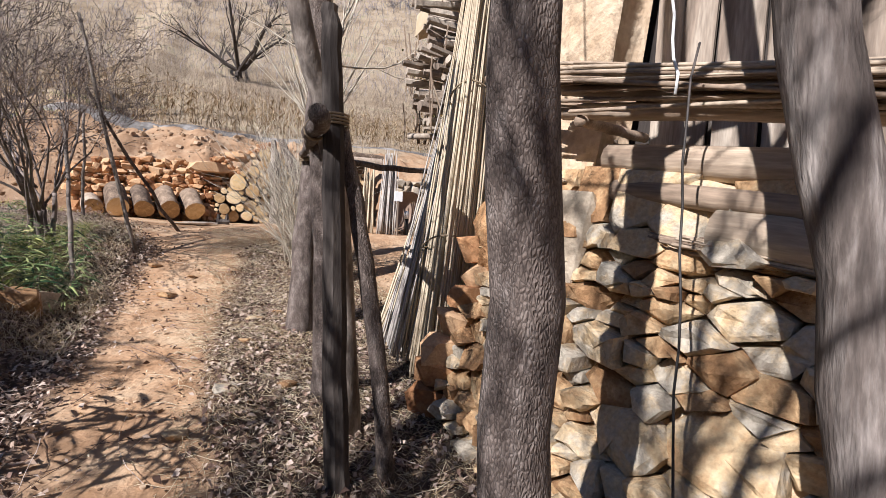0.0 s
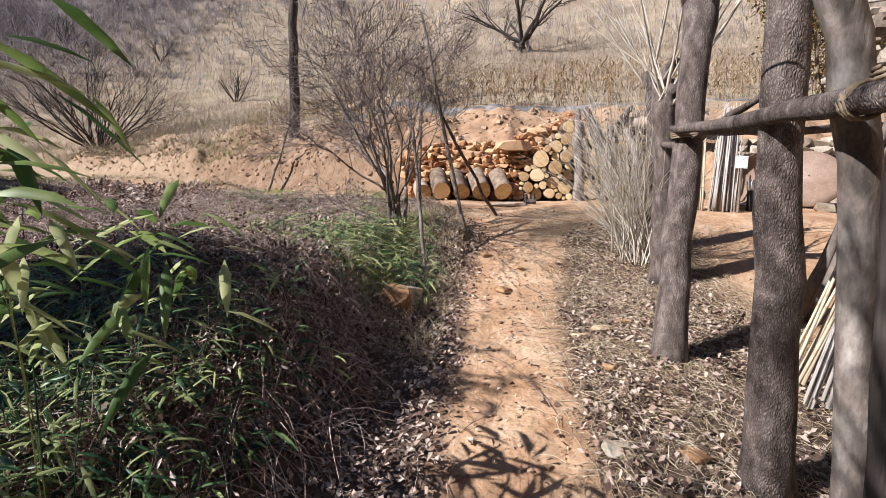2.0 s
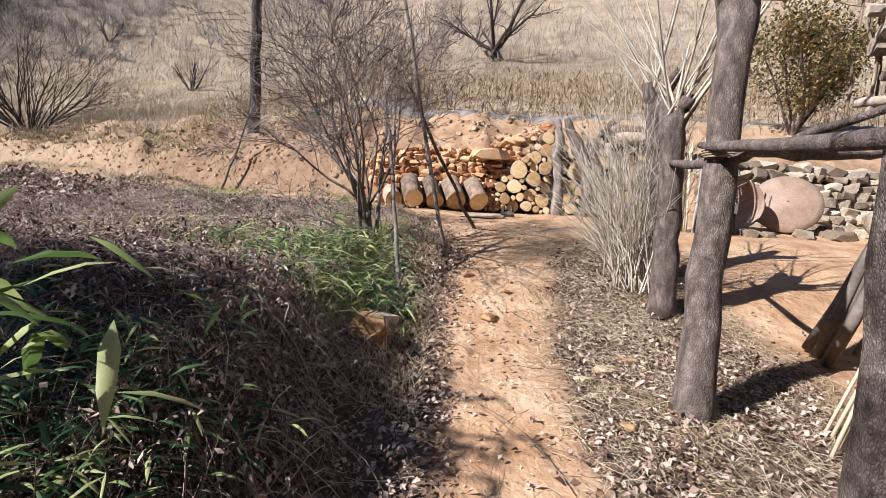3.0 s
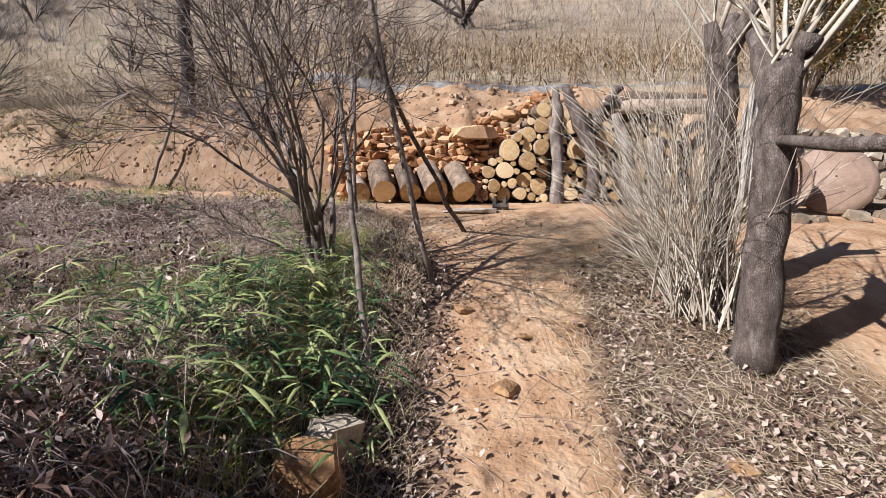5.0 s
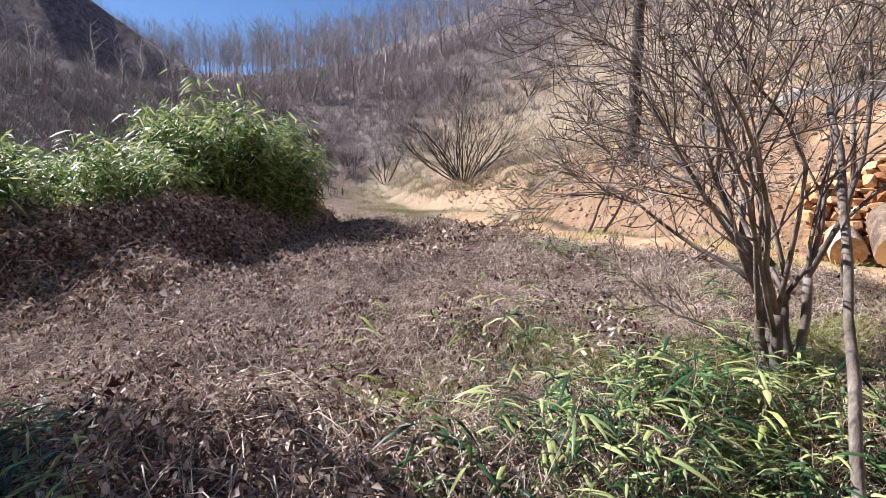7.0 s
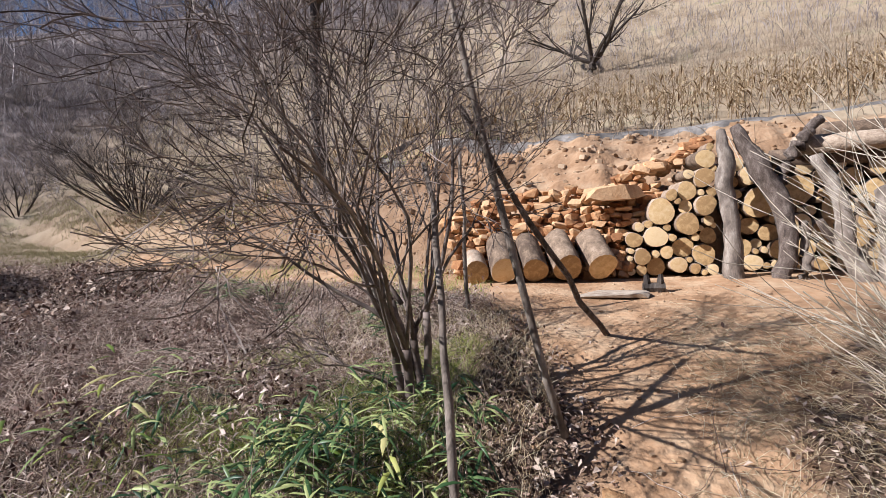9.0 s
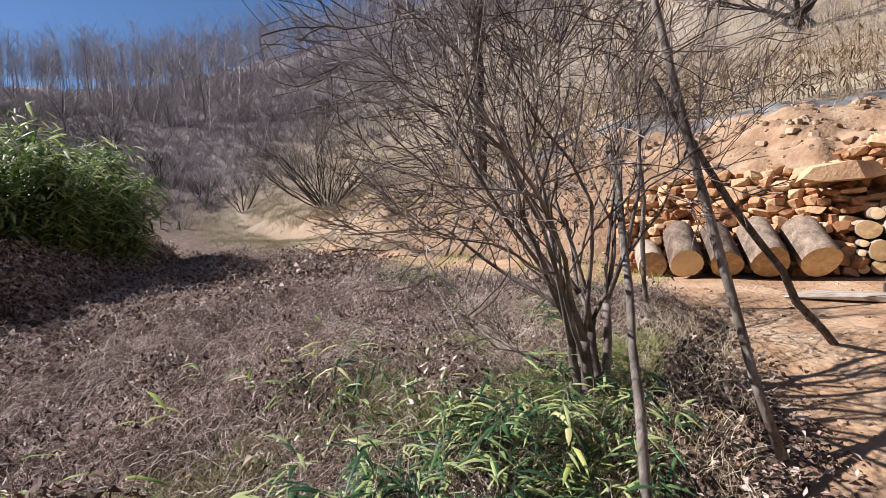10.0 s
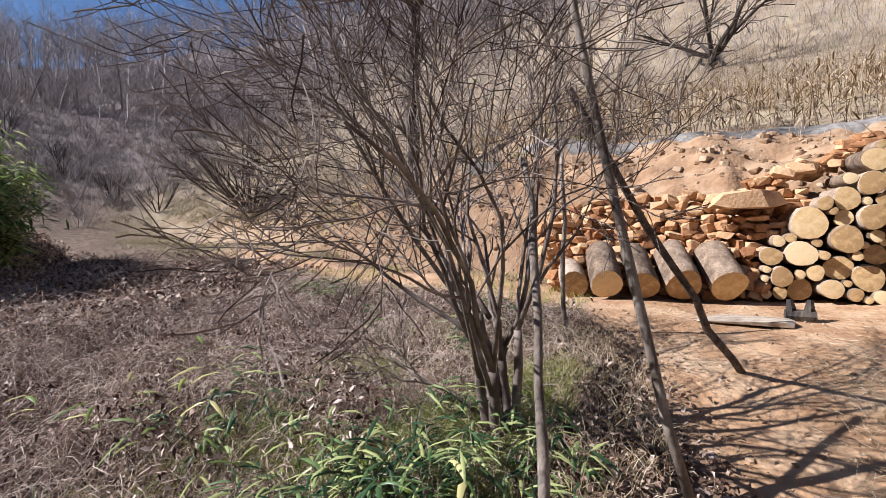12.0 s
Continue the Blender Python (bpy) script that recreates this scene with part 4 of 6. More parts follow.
lump = thing("clay_lump", "rough orange clay boulder on the plinth corner", "stone", (1.86, 1.45, 1.23), me=mesh_of("clay_lump", *boulder(31), CLAY_RED, True))
lump.scale = (0.36, 0.42, 0.48)
slab = thing("stone_slab", "pale upright stone slab leaning on the plinth", "stone", pose(1.80, 1.09, 1.25, 0, 18, 4), me=mesh_of("stone_slab", *hull(np.random.default_rng(33), 26, 0.35, 0.06), STONE_GREY))
slab.scale = (0.08, 0.27, 0.50)
cap = thing("stone_slab", "long pale stone lying on the clay corner", "stone", pose(1.90, 1.36, 1.50, 0, 0, 6), me=mesh_of("stone_slab", *boulder(41, 0.22), CLAY, True))
cap.scale = (0.20, 0.40, 0.12)
cob_v, cob_f = [], []
cy, cz = np.linspace(1.17, 1.66, 12), np.linspace(1.2, 3.5, 26)
for side, x0 in ((0, 2.10), (1, 2.32)):
    for z in cz:
        for y in cy:
            cob_v.append((x0 + (0.022 * float(noise2(y, z, 0.18, 3)) if side == 0 else 0), y, z))
n1, n2 = len(cy), len(cz)
for s in (0, 1):
    for i in range(n2 - 1):
        for j in range(n1 - 1):
            a = s * n1 * n2 + i * n1 + j
            q = (a, a + 1, a + n1 + 1, a + n1)
            cob_f.append(q[::-1] if s == 0 else q)
for i in range(n2 - 1):
    for j, flip in ((0, False), (n1 - 1, True)):
        a, b = i * n1 + j, n1 * n2 + i * n1 + j
        q = (a, a + n1, b + n1, b)
        cob_f.append(q[::-1] if flip else q)
tagged(new("wall_corner", mesh_of("wall_corner", cob_v, cob_f, CLAY, True)), "smooth tan clay-plastered hut wall", "wall", kind="structure")
back = mesh_of("wall_back", *box(0.08, 4.2, 2.6), WOOD_DARK)
wb = new("wall_boards", back)
wb.location = (2.44, -0.5, 2.4)
tagged(wb, "weathered vertical board wall of the hut", "wall", kind="structure")
rng = np.random.default_rng(18)
y = 1.165
while y > -2.3:
    w = rng.uniform(0.11, 0.19)
    b = part("board", mesh_of("board", *box(0.03, w - 0.008, 1.95, rng, 0.004, 0.004), WOOD_GREY), wb)
    b.matrix_basis = pose(2.372 - 2.44 + rng.normal(0, 0.008), y - w / 2 + 0.5, 2.52 - 2.4, rng.normal(-6.5, 0.6), rng.normal(0, 0.5), 0)
    y -= w
for yy, xx, rr in ((1.12, 2.20, 0.05),):
    p, r = trunk_lines([(xx, yy, 0.9), (xx + 0.02, yy + 0.12, 2.0), (xx, yy + 0.30, 3.5)], [rr, rr, rr * 0.9], 10, 0.008, 4)
    thing("hut_post", "brown round post carrying the hut roof", "post", (xx, yy, 0.9), "hut posts", mesh_of("hut_post", *tubes([(p - np.array([xx, yy, 0.9]), r)], 9), WOOD_GREY, True))


def beam(label, a, b, r, seed, name="log_beam"):
    rng = np.random.default_rng(seed)
    a, b = np.array(a), np.array(b)
    p = bent(a, b, 9, 0.008, rng) - a
    ob = thing(name, label, "beam", tuple(a), "timber on the plinth", mesh_of(name, *tubes([(p, r * (1 + rng.normal(0, 0.05, 9)))], 11), WOOD_LYING, True))
    return ob


beam("thick round log beam lying on the stone plinth", (1.99, 1.02, 1.655), (1.99, -1.5, 1.57), 0.068, 1)
beam("round log lying under a thicker beam", (1.90, 0.90, 1.515), (1.95, -1.4, 1.47), 0.048, 2)
beam("reddish round log end on the plinth", (1.97, 0.76, 1.40), (2.0, -1.2, 1.37), 0.042, 3)
beam("thick cut log lying on the plinth", (1.88, 0.46, 1.40), (1.93, -1.2, 1.36), 0.085, 4)
beam("dark pole carrying the brushwood bundle", (1.90, 1.25, 1.86), (1.92, -1.6, 1.66), 0.04, 5)
beam("grey forked pole end sticking out of the hut", (1.88, 0.60, 1.85), (1.81, 1.76, 2.05), 0.028, 6)
for i, yy in enumerate((1.1, -0.2, -1.3)):
    beam("short bracket pole under the brushwood", (2.35, yy, 1.80), (1.84, yy, 1.80 - 0.05 * i), 0.025, 20 + i, "bracket_pole")


def rods(name, label, a, b, count, spread, r, seed, material, category="brushwood"):
    """A bundle of separate thin rods lying from a to b."""
    rng = np.random.default_rng(seed)
    a, b = np.array(a, float), np.array(b, float)
    ob = thing(name, label, category, tuple(a))
    shapes = [mesh_of("rod", *tubes([(bent((0, 0, 0), (1, 0, 0), 7, 0.004, rng) * np.array([1, 1, 1]), np.linspace(1, 0.6, 7) * 0.01)], 5), material, True) for _ in range(5)]
    way = b - a
    for i in range(count):
        s = np.array([rng.normal(0, spread[0]), 0, 0]) + np.array([0, 0, rng.normal(0, spread[1])]) + way * rng.uniform(-0.06, 0.06)
        e = way + np.array([rng.normal(0, spread[0]), 0, rng.normal(0, spread[1])])
        d = Vector(e - s)
        k = r * rng.uniform(0.6, 1.4) / 0.01
        q = d.to_track_quat("X", "Z").to_matrix().to_4x4()
        part("rod", shapes[int(rng.integers(5))], ob, at=Matrix.Translation(s) @ q @ Matrix.Diagonal((d.length, k, k, 1)))
    return ob


rods("brushwood_bundle", "bundle of thin dry sticks lying along the hut wall", (1.86, 1.22, 1.985), (1.88, -1.3, 1.72), 75, (0.05, 0.045), 0.0075, 3, WOOD_LYING)
rods("brushwood_bundle", "small bundle of thin sticks under the log beams", (1.86, 0.62, 1.335), (1.90, -1.0, 1.29), 34, (0.04, 0.022), 0.006, 4, WOOD_LYING)


# the whole hut front stands turned a little and settled towards its far end
HUT = Matrix.Translation((1.5, 1.3, 1.0)) @ pose(0, 0, 0, 0, 0, 8) @ pose(0, 0, 0, 8.5) @ Matrix.Translation((-1.5, -1.3, -1.0))
for ob in [o for o in scene.objects if o not in before_hut and o.parent is None]:
    ob.matrix_basis = HUT @ Matrix.LocRotScale(ob.location, ob.rotation_euler, ob.scale)


def sheaf(label, base, top, count, base_spread, top_spread, r, seed, material=STALK, name="stalk_bundle"):
    """Dry stalks leaning together, each a piece of its own, with a tie."""
    rng = np.random.default_rng(seed)
    ob = thing(name, label, "stalks", base)
    shapes = [mesh_of("stalk", *tubes([(bent((0, 0, 0), (0, 0, 1), 6, 0.0035, rng), np.linspace(1, 0.65, 6) * 0.01)], 5), material, True) for _ in range(6)]
    base, top = np.array(base), np.array(top)
    for i in range(count):
        u = rng.uniform(-1, 1, 2)
        s = np.array([u[0] * base_spread[0], u[1] * base_spread[1], rng.uniform(-0.04, 0.05)])
        e = top - base + np.array([u[0] * top_spread[0], u[1] * top_spread[1], rng.uniform(-0.25, 0.1)]) + rng.normal(0, 0.015, 3)
        d = Vector(e - s)
        k = r * rng.uniform(0.6, 1.35) / 0.01
        part("stalk", shapes[int(rng.integers(6))], ob, at=Matrix.Translation(s) @ d.to_track_quat("Z", "Y").to_matrix().to_4x4() @ Matrix.Diagonal((k, k, d.length, 1)))
    return ob


sheaf("tall bundle of pale dry stalks leaning on the hut", (1.66, 1.92, 0.42), (2.04, 2.12, 3.15), 210, (0.17, 0.24), (0.10, 0.12), 0.0066, 5)
sheaf("grey stalk bundle with dark shaded stems leaning on the hut", (1.62, 2.28, 0.46), (2.10, 2.42, 2.6), 90, (0.18, 0.22), (0.10, 0.12), 0.008, 6, BLUE_CLOTH)
sheaf("thick grey poles leaning together beside the stalks", (2.20, 3.55, 0.62), (2.40, 3.1, 2.3), 6, (0.15, 0.20), (0.08, 0.12), 0.048, 7, BARK_PALE, "pole_bundle")
sheaf("short stalks leaning on the pole bundle", (1.60, 2.65, 0.5), (2.05, 2.7, 1.9), 26, (0.16, 0.18), (0.09, 0.1), 0.010, 8)
sheaf("upright bundle of grey rods in the yard", (2.80, 6.35, G(2.8, 6.35)), (2.92, 6.5, 2.55), 40, (0.13, 0.10), (0.10, 0.08), 0.012, 9, BLUE_CLOTH, "rod_bundle")
sheaf("upright bundle of pale rods in the yard", (2.52, 6.45, G(2.5, 6.45)), (2.60, 6.6, 2.35), 26, (0.11, 0.08), (0.08, 0.06), 0.012, 10, STALK, "rod_bundle")

for c, rad in (((1.76, 1.97, 1.20), 0.22), ((1.90, 2.04, 2.15), 0.17)):
    t = np.linspace(0, 6.283, 30)
    loop = np.stack([rad * 0.85 * np.cos(t), rad * np.sin(t), 0.04 * np.sin(2 * t)], 1)
    thing("binding_cord", "pale cord binding the stalk bundle", "cord", c, "bundle cords", mesh_of("binding_cord", *tubes([(loop, np.full(30, 0.006))], 5), TWINE, True))
cord_p = bent((1.80, 0.42, 1.86), (1.47, 0.20, 0.42), 12, 0.008, np.random.default_rng(2))
thing("rope", "thin black cord hanging down the stone plinth", "rope", tuple(cord_p[0]), me=mesh_of("rope", *tubes([(cord_p - cord_p[0], np.full(12, 0.004))], 5), IRON, True))
strap_p = bent((1.80, 0.55, 2.35), (1.80, 0.50, 1.72), 10, 0.012, np.random.default_rng(6))
thing("hanging_strap", "frayed white strap hanging over the brushwood", "strap", tuple(strap_p[0]), me=mesh_of("hanging_strap", *tubes([(strap_p - strap_p[0], np.full(10, 0.006))], 4), WHITE_PLASTIC, True))

# stacked sticks under the eave
stack = thing("eave_woodstack", "stacked split sticks and reeds hung under the hut eave", "wood stack", (2.25, 3.15, 2.2))
rng = np.random.default_rng(27)
split = [mesh_of("stick", *tubes([(bent((-0.5, 0, 0), (0.5, 0, 0), 5, 0.01, rng), 0.035 * (1 + rng.normal(0, 0.15, 5)))], 6), WOOD_GREY) for _ in range(6)]
for row in range(15):
    for lane in range(4):
        part("stick", split[int(rng.integers(6))], stack, at=Matrix.Translation((0.28 + rng.normal(0, 0.06), -0.2 + lane * 0.11 + rng.normal(0, 0.02), 0.02 + row * 0.078 + rng.normal(0, 0.012))) @ pose(0, 0, 0, rng.uniform(0, 180), rng.normal(0, 6), rng.normal(0, 14)) @ Matrix.Diagonal((rng.uniform(0.85, 1.15), rng.uniform(0.6, 1.2), rng.uniform(0.6, 1.2), 1)))
for i in range(70):
    h = rng.uniform(0.35, 0.6)
    xx, yy = rng.uniform(-0.3, 0.5), rng.choice([-0.30, 0.25]) + rng.normal(0, 0.02)
    zz = rng.choice([-0.1, 0.35, 0.95])
    part("reed", mesh_of("reed", *tubes([(np.array([(0, 0, 0), (rng.normal(0, 0.02), 0, h * 0.5), (rng.normal(0, 0.03), 0, h)]), [0.008, 0.007, 0.006])], 5), WOOD_LYING), stack, at=Matrix.Translation((xx, yy, zz)))
for xx, yy in ((2.62, 2.9), (2.66, 3.45)):
    p, r = trunk_lines([(xx, yy, 0.5), (xx, yy, 2.0), (xx, yy, 3.6)], [0.045, 0.042, 0.04], 10, 0.008, 6)
    thing("hut_post", "brown round post carrying the hut roof", "post", (xx, yy, 0.5), "hut posts", mesh_of("hut_post", *tubes([(p - np.array([xx, yy, 0.5]), r)], 9), WOOD_GREY, True))
for zz in (2.16, 2.78, 3.38):
    p, r = trunk_lines([(2.0, 3.42, zz), (2.3, 3.2, zz), (2.64, 2.88, zz)], [0.03, 0.03, 0.03], 8, 0.005, 7)
    thing("eave_pole", "cross pole holding the stacked sticks", "pole", (2.0, 3.42, zz), "eave poles", mesh_of("eave_pole", *tubes([(p - np.array([2.0, 3.42, zz]), r)], 8), WOOD_GREY, True))
roof_v, roof_f = box(1.5, 6.6, 0.28, np.random.default_rng(3), 0.03, 0.05)
roof = new("roof", mesh_of("roof", roof_v, roof_f, STRAW))
roof.matrix_basis = pose(3.0, 0.9, 3.86, 0, -24, 0)
tagged(roof, "thick straw thatch roof of the hut", "roof", kind="structure")
bw = new("wall_rear", mesh_of("wall_rear", *box(0.12, 5.4, 2.8), CLAY))
bw.location = (3.55, 0.2, 2.0)
tagged(bw, "plain clay rear wall of the hut", "wall", kind="structure")

# ---- the yard ----
terrace = thing("terrace_wall", "grey-tan dry-stone terrace wall behind the yard", "stone wall", (3.3, 7.5, 1.2))
rng = np.random.default_rng(83)
for row in range(9):
    x = 0.0 + rng.uniform(0, 0.1)
    while x < 5.6:
        w, h = rng.uniform(0.14, 0.34), rng.uniform(0.11, 0.17)
        yy = float(table(FOOT, 3.3 + x)) - 7.5 - 0.04
        set_stone(terrace, GREY, (x + w / 2, yy + 0.035 * row + rng.normal(0, 0.025), 0.06 + row * 0.125 + rng.normal(0, 0.012)), (w * 1.1, 0.3, h * 1.12), (rng.normal(0, 0.12), rng.normal(0, 0.12), rng.normal(0, 0.2)), rng)
        x += w


def lathe(profile, n=40):
    v = [(r * math.cos(6.2832 * j / n), r * math.sin(6.2832 * j / n), z) for r, z in profile for j in range(n)]
    f = [(i * n + j, i * n + (j + 1) % n, (i + 1) * n + (j + 1) % n, (i + 1) * n + j) for i in range(len(profile) - 1) for j in range(n)]
    return v, f


bowl_p = [(0.02, 0.0), (0.14, 0.01), (0.26, 0.07), (0.34, 0.17), (0.36, 0.25), (0.35, 0.26), (0.325, 0.18), (0.25, 0.09), (0.13, 0.035), (0.02, 0.03)]
thing("clay_basin", "wide reddish clay basin tipped on its side by the wall", "basin", pose(3.38, 6.92, 1.62, 78, 0, -18), me=mesh_of("clay_basin", *lathe(bowl_p), CLAY_LID, True))
lid_p = [(0.01, -0.10), (0.20, -0.085), (0.34, -0.045), (0.42, 0.0), (0.425, 0.02), (0.40, 0.03), (0.30, -0.01), (0.01, -0.06)]
thing("clay_basin", "large round grey-brown clay vessel lying on its side", "basin", pose(4.10, 6.85, 1.70, -112, 0, -24), me=mesh_of("clay_basin", *lathe([(r * 0.95, z * 0.75) for r, z in lid_p]), CLAY_LID, True))
jar_p = [(0.01, 0), (0.12, 0.0), (0.19, 0.10), (0.20, 0.22), (0.15, 0.32), (0.13, 0.34), (0.12, 0.33), (0.17, 0.22), (0.15, 0.08), (0.01, 0.02)]
thing("clay_jar", "pale clay jar lying on its side with a dark mouth", "jar", pose(4.85, 6.45, 1.52, 100, 0, 20), me=mesh_of("clay_jar", *lathe(jar_p, 28), STONE_GREY, True))
lamp = thing("garden_light", "small black solar garden light with a white head", "garden light", (3.22, 6.5, G(3.22, 6.5)))
part("stem", mesh_of("stem", *tubes([(np.array([(0, 0, -0.05), (0, 0, 0.26)]), [0.035, 0.035])], 14), IRON, True), lamp)
part("head", mesh_of("head", *lathe([(0.0, 0.26), (0.042, 0.26), (0.045, 0.36), (0.035, 0.39), (0.0, 0.395)], 16), WHITE_PLASTIC, True), lamp, "white plastic head")
spade = thing("spade", "grey spade leaning on a rod bundle", "spade", pose(2.96, 6.25, G(2.96, 6.25), -4, 3, 0))
part("handle", mesh_of("handle", *tubes([(np.array([(0, 0, 0.0), (0, 0, 0.55)]), [0.016, 0.016])], 8), WOOD_GREY), spade)
part("blade", mesh_of("blade", *box(0.14, 0.012, 0.16), WHITE_PLASTIC), spade, "pale flat blade", pose(0, 0, 0.62))
rng = np.random.default_rng(91)
for i in range(26):
    xx, yy = rng.uniform(3.2, 6.5), rng.uniform(6.35, 7.1)
    s = rng.uniform(0.08, 0.26)
    st = thing("stone", "loose tan stone at the foot of the terrace wall", "stone", (xx, yy, G(xx, yy) + s * 0.15), "loose yard stones", GREY[i % 14])
    st.scale, st.rotation_euler = (s * 1.3, s, s * 0.6), (0, 0, rng.uniform(0, 6))
# stones by and on the path
for i, (xx, yy, s, rz) in enumerate(((-0.66, 3.48, 0.20, 0.9), (-0.70, 3.25, 0.21, 0.2), (0.22, 4.35, 0.08, 0.5), (0.06, 3.97, 0.15, 0.9), (0.50, 2.02, 0.12, 0.2), (0.80, 2.05, 0.12, 2.0), (0.62, 2.7, 0.1, 1.0), (0.30, 1.70, 0.10, 0.4), (0.72, 3.35, 0.13, 0.6), (0.9, 3.5, 0.15, 1.5), (0.55, 3.2, 0.11, 2.2), (-0.1, 4.6, 0.11, 0.1))):
    st = thing("stone", "angular tan stone lying beside the earth path", "stone", (xx, yy, G(xx, yy) + (0.03 if i < 2 else 0.012)), "stones along the path", (GREY if i < 1 else TAN)[i % 14])
    st.scale, st.rotation_euler = (s, s * 0.75, s * (1.1 if i < 2 else 0.32)), (0.1, 0.15, rz)
rng = np.random.default_rng(92)
peb_v, peb_f = [], []
for i in range(260):
    yy = rng.uniform(-0.3, 7.6)
    xx = rng.normal(0.15, 0.5)
    s = rng.uniform(0.008, 0.035)
    v, f = STONES[i % 14]
    o = len(peb_v)
    z = G(xx, yy)
    a = rng.uniform(0, 6.28)
    peb_v += [(xx + s * (q[0] * math.cos(a) - q[1] * math.sin(a)), yy + s * (q[0] * math.sin(a) + q[1] * math.cos(a)), z + s * 0.6 * q[2] + s * 0.1) for q in v]
    peb_f += [tuple(k + o for k in q) for q in f]
thing("pebbles", "scattered small clods and pebbles on the earth path", "pebbles", me=mesh_of("pebbles", peb_v, peb_f, SOIL), kind="stuff")

# ---- ground cover ----
def mesh_fast(name, verts, faces, material):
    """A mesh from arrays: verts n x 3, faces m x 3 or 4."""
    verts, faces = np.asarray(verts, np.float32), np.asarray(faces, np.int32)
    me = bpy.data.meshes.new(name)
    me.vertices.add(len(verts))
    me.vertices.foreach_set("co", verts.ravel())
    k = faces.shape[1]
    me.loops.add(faces.size)
    me.loops.foreach_set("vertex_index", faces.ravel())
    me.polygons.add(len(faces))
    me.polygons.foreach_set("loop_start", np.arange(0, faces.size, k, dtype=np.int32))
    me.polygons.foreach_set("loop_total", np.full(len(faces), k, np.int32))
    me.materials.append(material)
    me.update(calc_edges=True)
    me.validate()
    return me


def unit(v):
    return v / (np.linalg.norm(v, axis=1, keepdims=True) + 1e-9)


def leaf_mesh(name, at, way, side, length, width, material, droop=0.0, fold=0.25):
    """Many folded leaves: base points, directions and side vectors. Four faces each."""
    n = len(at)
    way, side = unit(way), unit(side - way * (side * way).sum(1, keepdims=True) / (way * way).sum(1, keepdims=True))
    up = np.cross(side, way)
    L, Wd = length[:, None], width[:, None]
    drop = np.array([0, 0, -1.0]) * droop * L
    p0 = at
    m1, m2 = at + way * L * 0.35 + drop * 0.12, at + way * L * 0.70 + drop * 0.5
    tip = at + way * L + drop
    lift = up * Wd * fold
    v = np.stack([p0, m1 + side * Wd * 0.5 + lift, m1, m1 - side * Wd * 0.5 + lift, m2 + side * Wd * 0.4 + lift, m2, m2 - side * Wd * 0.4 + lift, tip], 1).reshape(-1, 3)
    base = (np.arange(n) * 8)[:, None]
    tri = np.array([[0, 2, 1], [0, 3, 2], [1, 2, 5], [1, 5, 4], [2, 3, 6], [2, 6, 5], [4, 5, 7], [5, 6, 7]])
    return mesh_fast(name, v, (base[:, None] + tri[None]).reshape(-1, 3), material)


def flake_mesh(name, at, size, rng, material, curl=0.5, slim=0.55):
    """Small curled dead leaves lying every way: two faces each."""
    n = len(at)
    a = rng.uniform(0, 6.283, n)
    way = np.stack([np.cos(a), np.sin(a), rng.normal(0, curl, n)], 1)
    side = np.stack([-np.sin(a), np.cos(a), rng.normal(0, curl, n)], 1)
    way, side = unit(way) * size[:, None], unit(side) * size[:, None] * slim * rng.uniform(0.6, 1.2, (n, 1))
    lift = np.zeros((n, 3))
    lift[:, 2] = size * rng.uniform(-0.1, 0.4, n)
    v = np.stack([at - way / 2, at + side / 2 + lift, at + way / 2, at - side / 2 + lift * rng.uniform(0, 1, (n, 1))], 1).reshape(-1, 3)
    base = (np.arange(n) * 4)[:, None]
    tri = np.array([[0, 1, 2], [0, 2, 3]])
    return mesh_fast(name, v, (base[:, None] + tri[None]).reshape(-1, 3), material)


def strip_mesh(name, pts, width, material):
    """Thin bent stems: pts n x k x 3, tapering, three-sided."""
    n, k, _ = pts.shape
    d = pts[:, -1] - pts[:, 0]
    s1 = unit(np.cross(d, np.array([0.3, 0.2, 1.0])))
    s2 = unit(np.cross(d, s1))
    taper = np.linspace(1, 0.4, k)[None, :, None]
    w = width[:, None, None] * taper
    ring = np.stack([pts + s1[:, None] * w, pts - s1[:, None] * w * 0.5 + s2[:, None] * w * 0.87, pts - s1[:, None] * w * 0.5 - s2[:, None] * w * 0.87], 2)
    v = ring.reshape(-1, 3)
    f = []
    for i in range(k - 1):
        for j in range(3):
            f.append([i * 3 + j, i * 3 + (j + 1) % 3, (i + 1) * 3 + (j + 1) % 3, (i + 1) * 3 + j])
    base = (np.arange(n) * 3 * k)[:, None, None]
    return mesh_fast(name, v, (base + np.array(f)[None]).reshape(-1, 4), material)


def stuff(name, label, category, me):
    return thing(name, label, category, me=me, kind="stuff")


def spots(rng, n, x0, x1, y0, y1, keep=None):
    x, y = rng.uniform(x0, x1, n), rng.uniform(y0, y1, n)
    if keep is not None:
        ok = rng.uniform(0, 1, n) < keep(x, y)
        x, y = x[ok], y[ok]
    return x, y


def on_ground(x, y, lift=0.0):
    return np.stack([x, y, ground_at(x, y) + lift], 1)


